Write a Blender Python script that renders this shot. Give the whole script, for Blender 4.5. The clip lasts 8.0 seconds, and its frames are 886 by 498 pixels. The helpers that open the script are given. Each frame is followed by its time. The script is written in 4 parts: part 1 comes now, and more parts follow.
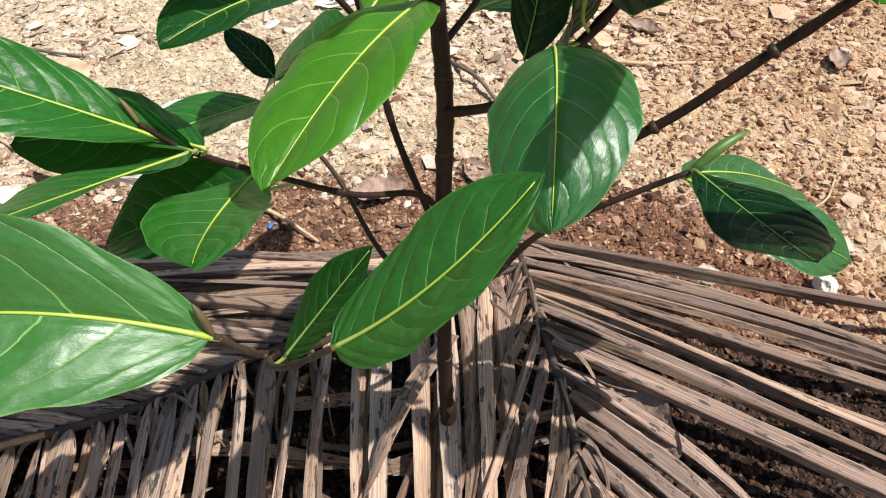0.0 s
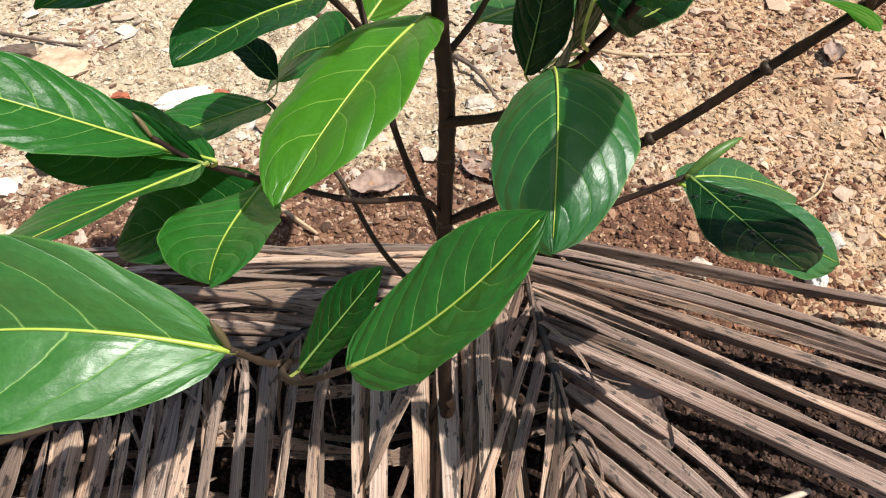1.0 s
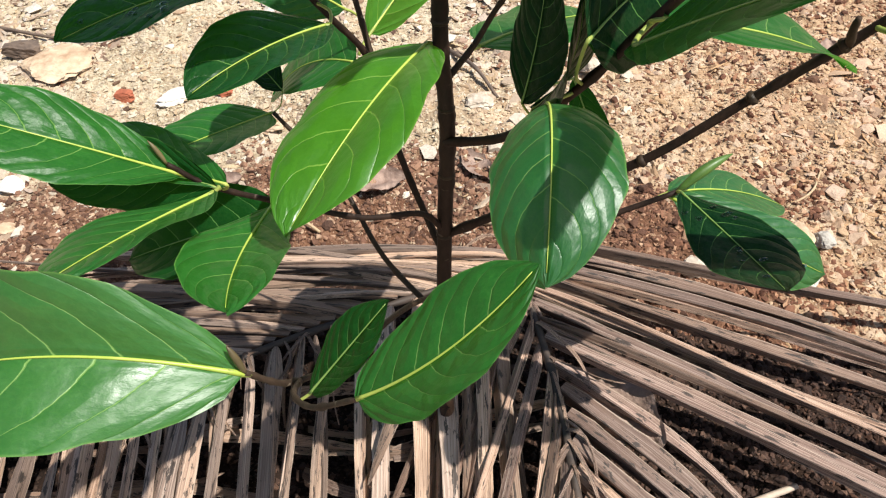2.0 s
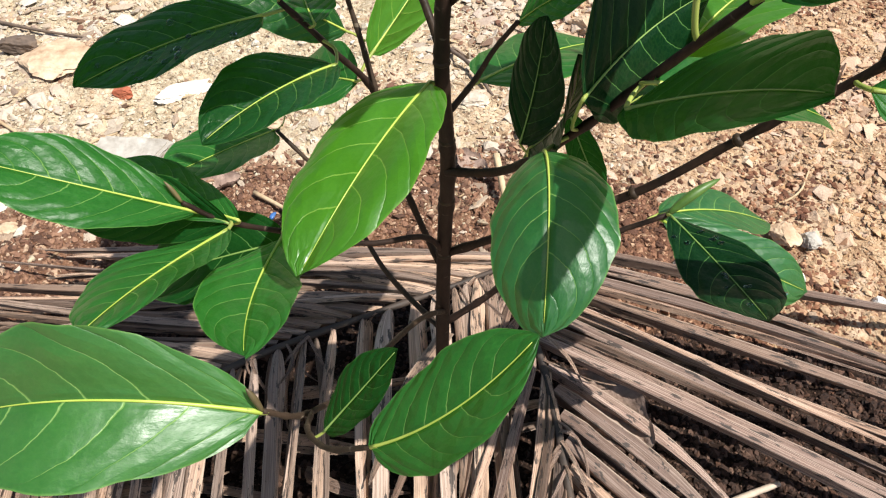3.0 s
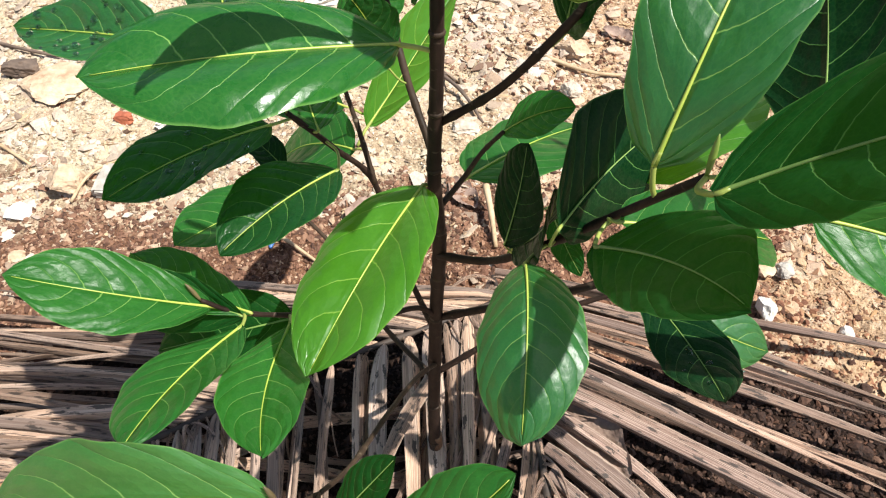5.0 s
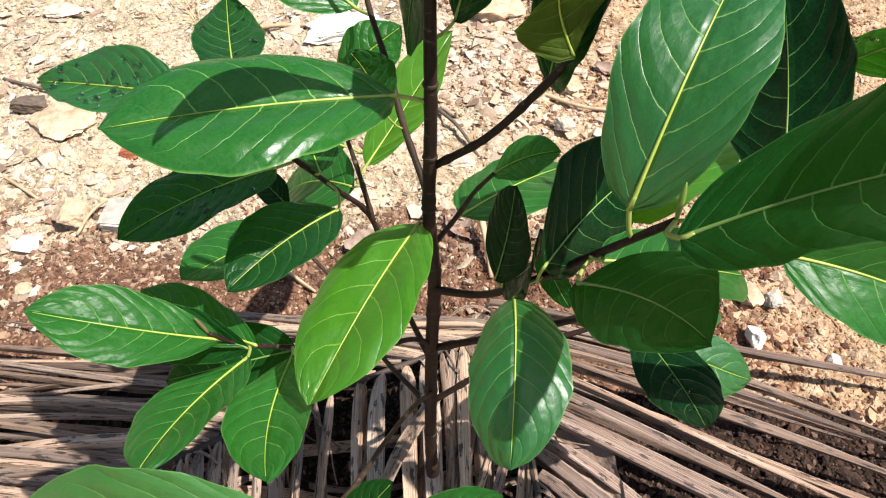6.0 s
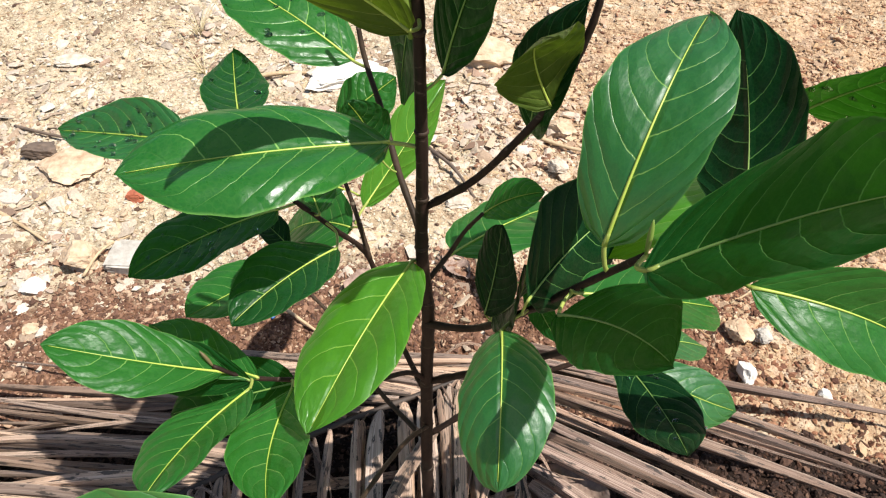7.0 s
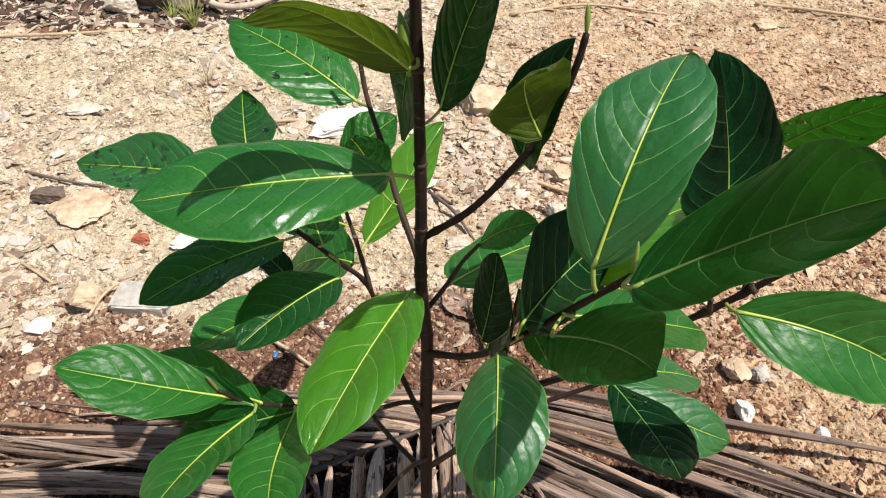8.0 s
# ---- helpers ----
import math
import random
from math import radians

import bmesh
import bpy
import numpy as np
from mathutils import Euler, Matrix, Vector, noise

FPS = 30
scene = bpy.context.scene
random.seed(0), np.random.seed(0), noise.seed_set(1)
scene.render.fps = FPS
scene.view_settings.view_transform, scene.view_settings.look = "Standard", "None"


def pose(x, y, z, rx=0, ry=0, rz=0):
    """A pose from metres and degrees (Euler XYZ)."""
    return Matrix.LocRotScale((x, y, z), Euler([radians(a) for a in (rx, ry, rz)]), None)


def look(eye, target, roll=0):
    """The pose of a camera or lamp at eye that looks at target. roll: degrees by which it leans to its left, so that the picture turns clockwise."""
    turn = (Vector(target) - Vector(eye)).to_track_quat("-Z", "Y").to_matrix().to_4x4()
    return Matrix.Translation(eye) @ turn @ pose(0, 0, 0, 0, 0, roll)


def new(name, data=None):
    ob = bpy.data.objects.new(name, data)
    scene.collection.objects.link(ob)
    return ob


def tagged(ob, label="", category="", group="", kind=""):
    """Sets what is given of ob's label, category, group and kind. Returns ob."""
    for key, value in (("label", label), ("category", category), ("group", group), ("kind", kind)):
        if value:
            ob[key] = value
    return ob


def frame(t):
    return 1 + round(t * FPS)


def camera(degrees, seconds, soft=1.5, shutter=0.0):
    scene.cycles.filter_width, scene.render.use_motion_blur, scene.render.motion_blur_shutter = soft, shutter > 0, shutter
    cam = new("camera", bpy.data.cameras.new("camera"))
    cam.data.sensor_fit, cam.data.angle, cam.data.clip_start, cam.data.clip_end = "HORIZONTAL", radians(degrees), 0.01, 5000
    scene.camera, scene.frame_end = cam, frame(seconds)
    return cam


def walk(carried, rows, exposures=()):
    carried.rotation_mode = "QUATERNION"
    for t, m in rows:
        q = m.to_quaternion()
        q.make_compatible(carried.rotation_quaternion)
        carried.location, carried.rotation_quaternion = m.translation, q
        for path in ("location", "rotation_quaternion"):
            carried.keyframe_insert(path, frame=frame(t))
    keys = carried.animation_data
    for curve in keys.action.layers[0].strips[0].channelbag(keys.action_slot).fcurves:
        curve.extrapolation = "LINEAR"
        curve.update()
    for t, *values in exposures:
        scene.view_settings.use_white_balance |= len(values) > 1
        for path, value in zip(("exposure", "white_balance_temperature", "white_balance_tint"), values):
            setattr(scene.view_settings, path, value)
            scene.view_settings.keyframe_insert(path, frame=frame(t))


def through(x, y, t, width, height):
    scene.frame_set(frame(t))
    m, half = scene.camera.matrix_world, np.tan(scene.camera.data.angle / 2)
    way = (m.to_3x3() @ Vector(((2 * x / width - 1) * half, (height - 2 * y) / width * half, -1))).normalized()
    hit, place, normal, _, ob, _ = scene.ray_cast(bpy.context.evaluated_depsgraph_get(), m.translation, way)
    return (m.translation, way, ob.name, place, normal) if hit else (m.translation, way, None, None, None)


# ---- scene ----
cam = camera(62.0, 8.0, soft=1.2)
PATH = [
    (0, (-0.0031, -0.4216, 0.7837), (-0.0028, 0.2771, 0.0684), -1.56),
    (0.5, (-0.0023, -0.4199, 0.7966), (-0.0007, 0.2677, 0.0705), -1.36),
    (1, (-0.0076, -0.4207, 0.806), (-0.0008, 0.2602, 0.0736), -1.06),
    (2.5, (-0.0082, -0.4167, 0.8586), (-0.0007, 0.2366, 0.1014), -0.91),
    (3, (-0.0131, -0.4084, 0.88), (0.0032, 0.2319, 0.112), -0.30),
    (3.5, (-0.0134, -0.3978, 0.9021), (0.0066, 0.2301, 0.124), 0.11),
    (4, (-0.0139, -0.3914, 0.9266), (0.0094, 0.2299, 0.1434), 0.36),
    (4.5, (-0.0138, -0.3862, 0.9503), (0.0117, 0.2326, 0.1651), 0.57),
    (5, (-0.0124, -0.3823, 0.9711), (0.0146, 0.2376, 0.1868), 0.61),
    (6.5, (-0.0072, -0.4106, 1.0125), (0.0239, 0.2586, 0.2701), 0.41),
    (7, (-0.0036, -0.4235, 1.0226), (0.0261, 0.2668, 0.2997), 0.08),
    (7.5, (-0.003, -0.4415, 1.0236), (0.0271, 0.2767, 0.3283), 0.12),
    (8, (-0.0024, -0.453, 1.0281), (0.0277, 0.2844, 0.3533), -0.08),
]
walk(cam, [(t, look(eye, target, roll)) for t, eye, target, roll in PATH], [(0.0, 0.43), (2.5, 0.47), (3.5, 0.57), (5.0, 0.66), (7.0, 0.55), (8.0, 0.36)])

# ---- world, sun, exposure ----
SUN_DIR = Vector((0.50, -0.20, 1.0)).normalized()
world = bpy.data.worlds.new("sky")
world.use_nodes = True
scene.world = world
wn = world.node_tree.nodes
sky = wn.new("ShaderNodeTexSky")
sky.sky_type = "NISHITA"
sky.sun_disc = False
sky.dust_density = 1.6
sky.sun_elevation = math.asin(SUN_DIR.z)
sky.sun_rotation = math.atan2(SUN_DIR.x, SUN_DIR.y)
wn["Background"].inputs["Strength"].default_value = 0.080
world.node_tree.links.new(sky.outputs["Color"], wn["Background"].inputs["Color"])
sun_data = bpy.data.lights.new("sun", "SUN")
sun_data.energy, sun_data.angle, sun_data.color = 5.0, radians(0.53), (1.0, 0.97, 0.91)
sun = new("sun", sun_data)
sun.matrix_world = look(SUN_DIR * 30, (0, 0, 0))


# ---- materials ----
class Nodes:
    """Short hand for a node material."""

    def __init__(self, name):
        self.mat = bpy.data.materials.new(name)
        self.mat.use_nodes = True
        self.tree = self.mat.node_tree
        self.n = self.tree.nodes
        self.bsdf = self.n["Principled BSDF"]
        self.out = self.n["Material Output"]

    def link(self, a, b):
        self.tree.links.new(a, b)

    def put(self, socket, value):
        if hasattr(value, "is_output"):
            self.link(value, socket)
        else:
            socket.default_value = value

    def math(self, op, a, b=0.0, c=0.0, clamp=False):
        m = self.n.new("ShaderNodeMath")
        m.operation, m.use_clamp = op, clamp
        for s, v in zip(m.inputs, (a, b, c)):
            self.put(s, v)
        return m.outputs[0]

    def noise(self, scale, detail=4.0, rough=0.55, vector=None, distort=0.0):
        t = self.n.new("ShaderNodeTexNoise")
        t.inputs["Scale"].default_value, t.inputs["Detail"].default_value = scale, detail
        t.inputs["Roughness"].default_value, t.inputs["Distortion"].default_value = rough, distort
        if vector is not None:
            self.link(vector, t.inputs["Vector"])
        return t.outputs["Fac"]

    def ramp(self, fac, *stops):
        r = self.n.new("ShaderNodeValToRGB")
        e = r.color_ramp.elements
        while len(e) < len(stops):
            e.new(0.5)
        for el, (p, c) in zip(e, stops):
            el.position, el.color = p, (*c, 1) if len(c) == 3 else c
        self.link(fac, r.inputs[0])
        return r.outputs[0]

    def step(self, fac, lo, hi, to0=0.0, to1=1.0):
        m = self.n.new("ShaderNodeMapRange")
        m.interpolation_type = "SMOOTHSTEP"
        for k, v in zip(("Value", "From Min", "From Max", "To Min", "To Max"), (fac, lo, hi, to0, to1)):
            self.put(m.inputs[k], v)
        return m.outputs[0]

    def mix(self, fac, a, b, mode="MIX"):
        m = self.n.new("ShaderNodeMix")
        m.data_type, m.blend_type = "RGBA", mode
        self.put(m.inputs[0], fac)
        for s, v in ((m.inputs[6], a), (m.inputs[7], b)):
            self.put(s, (*v, 1) if isinstance(v, tuple) and len(v) == 3 else v)
        return m.outputs[2]

    def coords(self, kind="Object", scale=(1, 1, 1)):
        t = self.n.new("ShaderNodeTexCoord")
        m = self.n.new("ShaderNodeMapping")
        m.inputs["Scale"].default_value = scale
        self.link(t.outputs[kind], m.inputs[0])
        return m.outputs[0]

    def split(self, vector):
        s = self.n.new("ShaderNodeSeparateXYZ")
        self.link(vector, s.inputs[0])
        return s.outputs

    def bump(self, height, strength, distance):
        b = self.n.new("ShaderNodeBump")
        b.inputs["Strength"].default_value, b.inputs["Distance"].default_value = strength, distance
        self.link(height, b.inputs["Height"])
        self.link(b.outputs[0], self.bsdf.inputs["Normal"])
        return b.outputs[0]

    def rough(self, value):
        self.put(self.bsdf.inputs["Roughness"], value)

    def random(self):
        return self.n.new("ShaderNodeObjectInfo").outputs["Random"]

    def island(self):
        return self.n.new("ShaderNodeNewGeometry").outputs["Random Per Island"]

    def done(self, color):
        self.put(self.bsdf.inputs["Base Color"], color if hasattr(color, "is_output") else (*color, 1))
        return self.mat


def leaf_material(name, deep, light, vein, glow, through, gloss, sheen=(0.32, 0.52), wet=0.0, pairs=7.6):
    """A glossy jackfruit leaf: curved side veins, blade quilted between them, light shining through."""
    k = Nodes(name)
    u, v, _ = k.split(k.coords("UV"))
    side = k.math("SUBTRACT", k.math("MULTIPLY", v, 2.0), 1.0)
    a = k.math("ABSOLUTE", side)
    rnd = k.random()
    wob = k.math("MULTIPLY", k.math("SUBTRACT", k.noise(3.0, 2, vector=k.coords("UV", (4, 4, 4))), 0.5), 0.02)
    lift = k.math("ADD", k.math("MULTIPLY", a, 0.12), k.math("MULTIPLY", k.math("POWER", a, 2.6), 0.19))
    along = k.math("ADD", k.math("SUBTRACT", u, lift), wob)
    shift = k.math("MULTIPLY", k.math("GREATER_THAN", side, 0.0), 0.38)
    phase = k.math("ADD", k.math("ADD", k.math("MULTIPLY", along, pairs), shift), rnd)
    saw = k.math("ABSOLUTE", k.math("SUBTRACT", k.math("FRACT", phase), 0.5))
    near = k.math("SUBTRACT", 0.5, saw)
    width = k.math("MULTIPLY", k.math("SUBTRACT", 1.25, a), 0.028)
    line = k.math("SUBTRACT", 1.0, k.step(near, k.math("MULTIPLY", width, 0.35), width))
    line = k.math("MULTIPLY", k.math("MULTIPLY", line, k.step(a, 0.70, 0.97, 1.0, 0.0)), k.step(along, 0.70, 0.84, 1.0, 0.0))
    fine = k.noise(1.0, 3, 0.6, k.coords("UV", (60, 42, 1)))
    tone = k.math("ADD", k.step(k.noise(2.2, 4, 0.6, k.coords("UV", (2, 1.6, 1))), 0.30, 0.70, 0.0, 0.65), k.math("MULTIPLY", rnd, 0.35))
    blade = k.mix(tone, deep, light)
    blade = k.mix(k.step(fine, 0.40, 0.70), k.mix(0.5, blade, deep), blade)
    blot = k.noise(1.0, 5, 0.65, k.coords("UV", (11, 7, 1)))
    blade = k.mix(k.step(blot, 0.42, 0.62, 0.45, 0.0), blade, deep)
    color = k.mix(k.math("MULTIPLY", line, 0.82), blade, vein)
    net = k.n.new("ShaderNodeTexVoronoi")
    net.feature = "DISTANCE_TO_EDGE"
    net.inputs["Scale"].default_value = 1.0
    k.link(k.coords("UV", (52, 26, 1)), net.inputs["Vector"])
    mesh = k.step(net.outputs["Distance"], 0.02, 0.16, 1.0, 0.0)
    color = k.mix(k.math("MULTIPLY", mesh, 0.04), color, vein)
    spots = k.step(k.noise(1.0, 2, 0.5, k.coords("UV", (46, 28, 1))), 0.76, 0.80)
    color = k.mix(k.math("MULTIPLY", spots, 0.25), color, (0.10, 0.10, 0.03))
    edge = k.step(a, 0.965, 1.0)
    color = k.mix(k.math("MULTIPLY", edge, 0.4), color, vein)
    k.done(color)
    dust = k.noise(1.0, 4, 0.6, k.coords("UV", (5, 3, 1)))
    film = k.step(k.noise(1.0, 5, 0.6, k.coords("UV", (5.5, 3.6, 1)), 1.4), 0.57, 0.60, 0.0, wet)
    dry = k.step(dust, 0.3, 0.75, *sheen)
    k.rough(k.math("ADD", dry, k.math("MULTIPLY", film, k.math("SUBTRACT", 0.08, dry))))
    k.bsdf.inputs["Specular IOR Level"].default_value = gloss
    quilt = k.math("ADD", k.math("MULTIPLY", k.math("SQRT", near), 0.52), k.math("MULTIPLY", fine, 0.08))
    quilt = k.math("ADD", quilt, k.math("MULTIPLY", k.noise(1.0, 2, 0.5, k.coords("UV", (7, 4, 1))), 1.1))
    quilt = k.math("MULTIPLY", quilt, k.step(a, 0.0, 0.12, 0.4, 1.0))
    normal = k.bump(quilt, 0.70, 0.0034)
    thin = k.n.new("ShaderNodeBsdfTranslucent")
    k.link(k.mix(k.math("MULTIPLY", line, 0.5), glow, vein), thin.inputs["Color"])
    k.link(normal, thin.inputs["Normal"])
    both = k.n.new("ShaderNodeMixShader")
    both.inputs[0].default_value = through
    k.link(k.bsdf.outputs[0], both.inputs[1])
    k.link(thin.outputs[0], both.inputs[2])
    k.link(both.outputs[0], k.out.inputs["Surface"])
    return k.mat


# Green leaf with shade put into its colour, for inner and turned-away leaves.
shaded_leaf = leaf_material("leaf_in_shade", (0.0018, 0.016, 0.005), (0.0034, 0.030, 0.008), (0.10, 0.23, 0.06), (0.030, 0.18, 0.003), 0.05, 0.07)
# Low gloss; its dark green holds the shade on leaves seen from their unlit side.
shaded_matt_leaf = leaf_material("shaded_matt_leaf", (0.0024, 0.030, 0.006), (0.0060, 0.058, 0.010), (0.11, 0.25, 0.06), (0.060, 0.30, 0.008), 0.17, 0.06)
broad_leaf = leaf_material("broad_pale_leaf", (0.022, 0.122, 0.016), (0.044, 0.190, 0.032), (0.24, 0.44, 0.10), (0.09, 0.38, 0.012), 0.30, 1.0, (0.36, 0.60), pairs=6.0)
mid_leaf = leaf_material("green_leaf", (0.010, 0.084, 0.014), (0.028, 0.155, 0.024), (0.20, 0.38, 0.09), (0.075, 0.36, 0.014), 0.28, 0.28, (0.31, 0.48))
pale_leaf = leaf_material("glossy_leaf", (0.010, 0.088, 0.014), (0.028, 0.150, 0.024), (0.23, 0.44, 0.10), (0.10, 0.42, 0.014), 0.20, 0.42, (0.26, 0.40), 1.0)
young_leaf = leaf_material("young_leaf", (0.036, 0.165, 0.010), (0.064, 0.235, 0.015), (0.24, 0.44, 0.06), (0.16, 0.48, 0.012), 0.34, 0.60, (0.30, 0.48), pairs=6.6)
deep_leaf = leaf_material("deep_green_leaf", (0.0045, 0.038, 0.010), (0.011, 0.070, 0.014), (0.17, 0.34, 0.08), (0.045, 0.30, 0.010), 0.26, 0.24, (0.28, 0.46), 1.0)
soft_leaf = leaf_material("satin_leaf", (0.008, 0.082, 0.018), (0.021, 0.142, 0.030), (0.22, 0.42, 0.09), (0.08, 0.38, 0.008), 0.26, 0.80, (0.36, 0.50))
olive_leaf = leaf_material("olive_leaf_underside", (0.036, 0.062, 0.008), (0.076, 0.110, 0.016), (0.24, 0.28, 0.07), (0.17, 0.27, 0.010), 0.24, 0.15, (0.5, 0.65))


def plain(name, low, high, scale, rough=0.6, bump=0.3, depth=0.001, stretch=(1, 1, 1), detail=5):
    k = Nodes(name)
    vec = k.coords("Object", stretch)
    n1, n2 = k.noise(scale, detail, 0.6, vec), k.noise(scale * 0.13, 3, 0.5, vec)
    f = k.math("ADD", k.math("MULTIPLY", n1, 0.6), k.math("MULTIPLY", n2, 0.4))
    k.rough(k.step(n1, 0.3, 0.8, rough - 0.08, min(1, rough + 0.1)))
    k.bump(n1, bump, depth)
    return k.done(k.ramp(f, (0.32, low), (0.68, high)))


midrib_mat = plain("midrib", (0.30, 0.42, 0.05), (0.48, 0.55, 0.11), 60, 0.42, 0.1)
# Dimmer midrib for the leaves whose blades are coloured as shaded.
dark_midrib_mat = plain("green_midrib", (0.13, 0.24, 0.05), (0.24, 0.36, 0.09), 60, 0.45, 0.1)
petiole_mat = plain("petiole", (0.20, 0.27, 0.05), (0.36, 0.40, 0.09), 60, 0.5, 0.2)
bud_mat = plain("bud", (0.08, 0.16, 0.02), (0.22, 0.30, 0.05), 50, 0.4, 0.2)
young_bud_mat = plain("young_bud", (0.030, 0.075, 0.012), (0.10, 0.19, 0.03), 70, 0.45, 0.3)
stipule_mat = plain("stipule", (0.06, 0.045, 0.02), (0.16, 0.12, 0.05), 80, 0.55, 0.3)


def bark_material(name, low, high, scar):
    k = Nodes(name)
    vec = k.coords("Object", (1, 1, 0.35))
    n1, n2, n3 = k.noise(220, 5, 0.65, vec), k.noise(40, 3, 0.5, vec), k.noise(90, 2, 0.5, k.coords("Object", (1, 1, 2.2)))
    base = k.ramp(k.math("ADD", k.math("MULTIPLY", n1, 0.5), k.math("MULTIPLY", n2, 0.5)), (0.35, low), (0.68, high))
    base = k.mix(k.step(n3, 0.66, 0.74, 0.0, 0.55), base, scar)
    k.rough(k.step(n2, 0.3, 0.7, 0.45, 0.75))
    k.bsdf.inputs["Specular IOR Level"].default_value = 0.18
    k.bump(n1, 0.6, 0.0010)
    return k.done(base)


bark = bark_material("bark", (0.008, 0.005, 0.004), (0.042, 0.023, 0.016), (0.12, 0.085, 0.065))
twig_bark = bark_material("twig_bark", (0.018, 0.012, 0.008), (0.066, 0.042, 0.027), (0.22, 0.18, 0.13))


peel_mat = bark_material("peeling_bark", (0.070, 0.036, 0.020), (0.30, 0.17, 0.10), (0.42, 0.30, 0.20))


def dry_leaflet_material(name, grey_stops, tan_stops, mould):
    """Weathered coconut leaflet: grey to tan, fibrous along its length, speckled and blotched with dark mould."""
    k = Nodes(name)
    rnd = k.random()
    u, v, _ = k.split(k.coords("UV"))

    def field(across, along_it, shift, detail=4, rough=0.65):
        c = k.n.new("ShaderNodeCombineXYZ")
        k.link(k.math("MULTIPLY", u, along_it), c.inputs[0])
        k.link(k.math("MULTIPLY", v, across), c.inputs[1])
        k.link(k.math("MULTIPLY", rnd, shift), c.inputs[2])
        return k.noise(1.0, detail, rough, c.outputs[0])

    fibre = field(26.0, 2.6, 40.0)
    blotch = field(4.0, 17.0, 90.0, 5, 0.62)
    speck = field(9.0, 60.0, 57.0, 3, 0.6)
    wide = field(1.2, 4.5, 23.0, 3, 0.5)
    grey = k.ramp(fibre, *zip((0.24, 0.50, 0.76), grey_stops))
    tan = k.ramp(fibre, *zip((0.24, 0.50, 0.76), tan_stops))
    mix = k.math("ADD", k.math("MULTIPLY", rnd, 0.6), k.math("MULTIPLY", wide, 0.7))
    col = k.mix(k.step(mix, 0.45, 0.80), grey, tan)
    # Random leaflets darkened: browner ones, and shaded strips put into the colour.
    dim_pick = k.math("FRACT", k.math("MULTIPLY", rnd, 7.31))
    col = k.mix(k.step(dim_pick, 0.15, 0.70, 0.85, 0.0), col, k.mix(0.75, col, (0.070, 0.041, 0.029)))
    col = k.mix(k.step(wide, 0.52, 0.68, 0.0, 0.55), col, k.mix(0.7, col, (0.10, 0.062, 0.044)))
    col = k.mix(k.step(blotch, mould, mould + 0.04, 0.0, 0.88), col, (0.024, 0.017, 0.013))
    col = k.mix(k.step(speck, 0.66, 0.72, 0.0, 0.75), col, (0.030, 0.021, 0.016))
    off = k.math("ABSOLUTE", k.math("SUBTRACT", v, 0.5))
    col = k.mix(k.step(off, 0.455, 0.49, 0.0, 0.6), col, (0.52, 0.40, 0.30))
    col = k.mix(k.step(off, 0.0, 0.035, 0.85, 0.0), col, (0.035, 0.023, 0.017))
    k.rough(0.58)
    k.bump(k.math("ADD", fibre, k.math("MULTIPLY", blotch, 0.6)), 0.9, 0.0018)
    return k.done(col)


grey_leaflet = dry_leaflet_material("grey_palm_leaflet", ((0.11, 0.072, 0.054), (0.47, 0.330, 0.250), (0.82, 0.66, 0.54)), ((0.15, 0.082, 0.050), (0.62, 0.400, 0.270), (0.88, 0.68, 0.51)), 0.56)
brown_leaflet = dry_leaflet_material("brown_palm_leaflet", ((0.040, 0.021, 0.016), (0.27, 0.165, 0.122), (0.84, 0.66, 0.54)), ((0.052, 0.026, 0.017), (0.42, 0.255, 0.170), (0.88, 0.67, 0.50)), 0.57)
rachis_mat = plain("dry_rachis", (0.010, 0.007, 0.006), (0.085, 0.058, 0.042), 120, 0.7, 0.6, 0.0012, (0.25, 1, 1))
rachis_tan = plain("tan_rachis", (0.20, 0.11, 0.045), (0.46, 0.28, 0.13), 90, 0.6, 0.4, 0.001, (0.25, 1, 1))


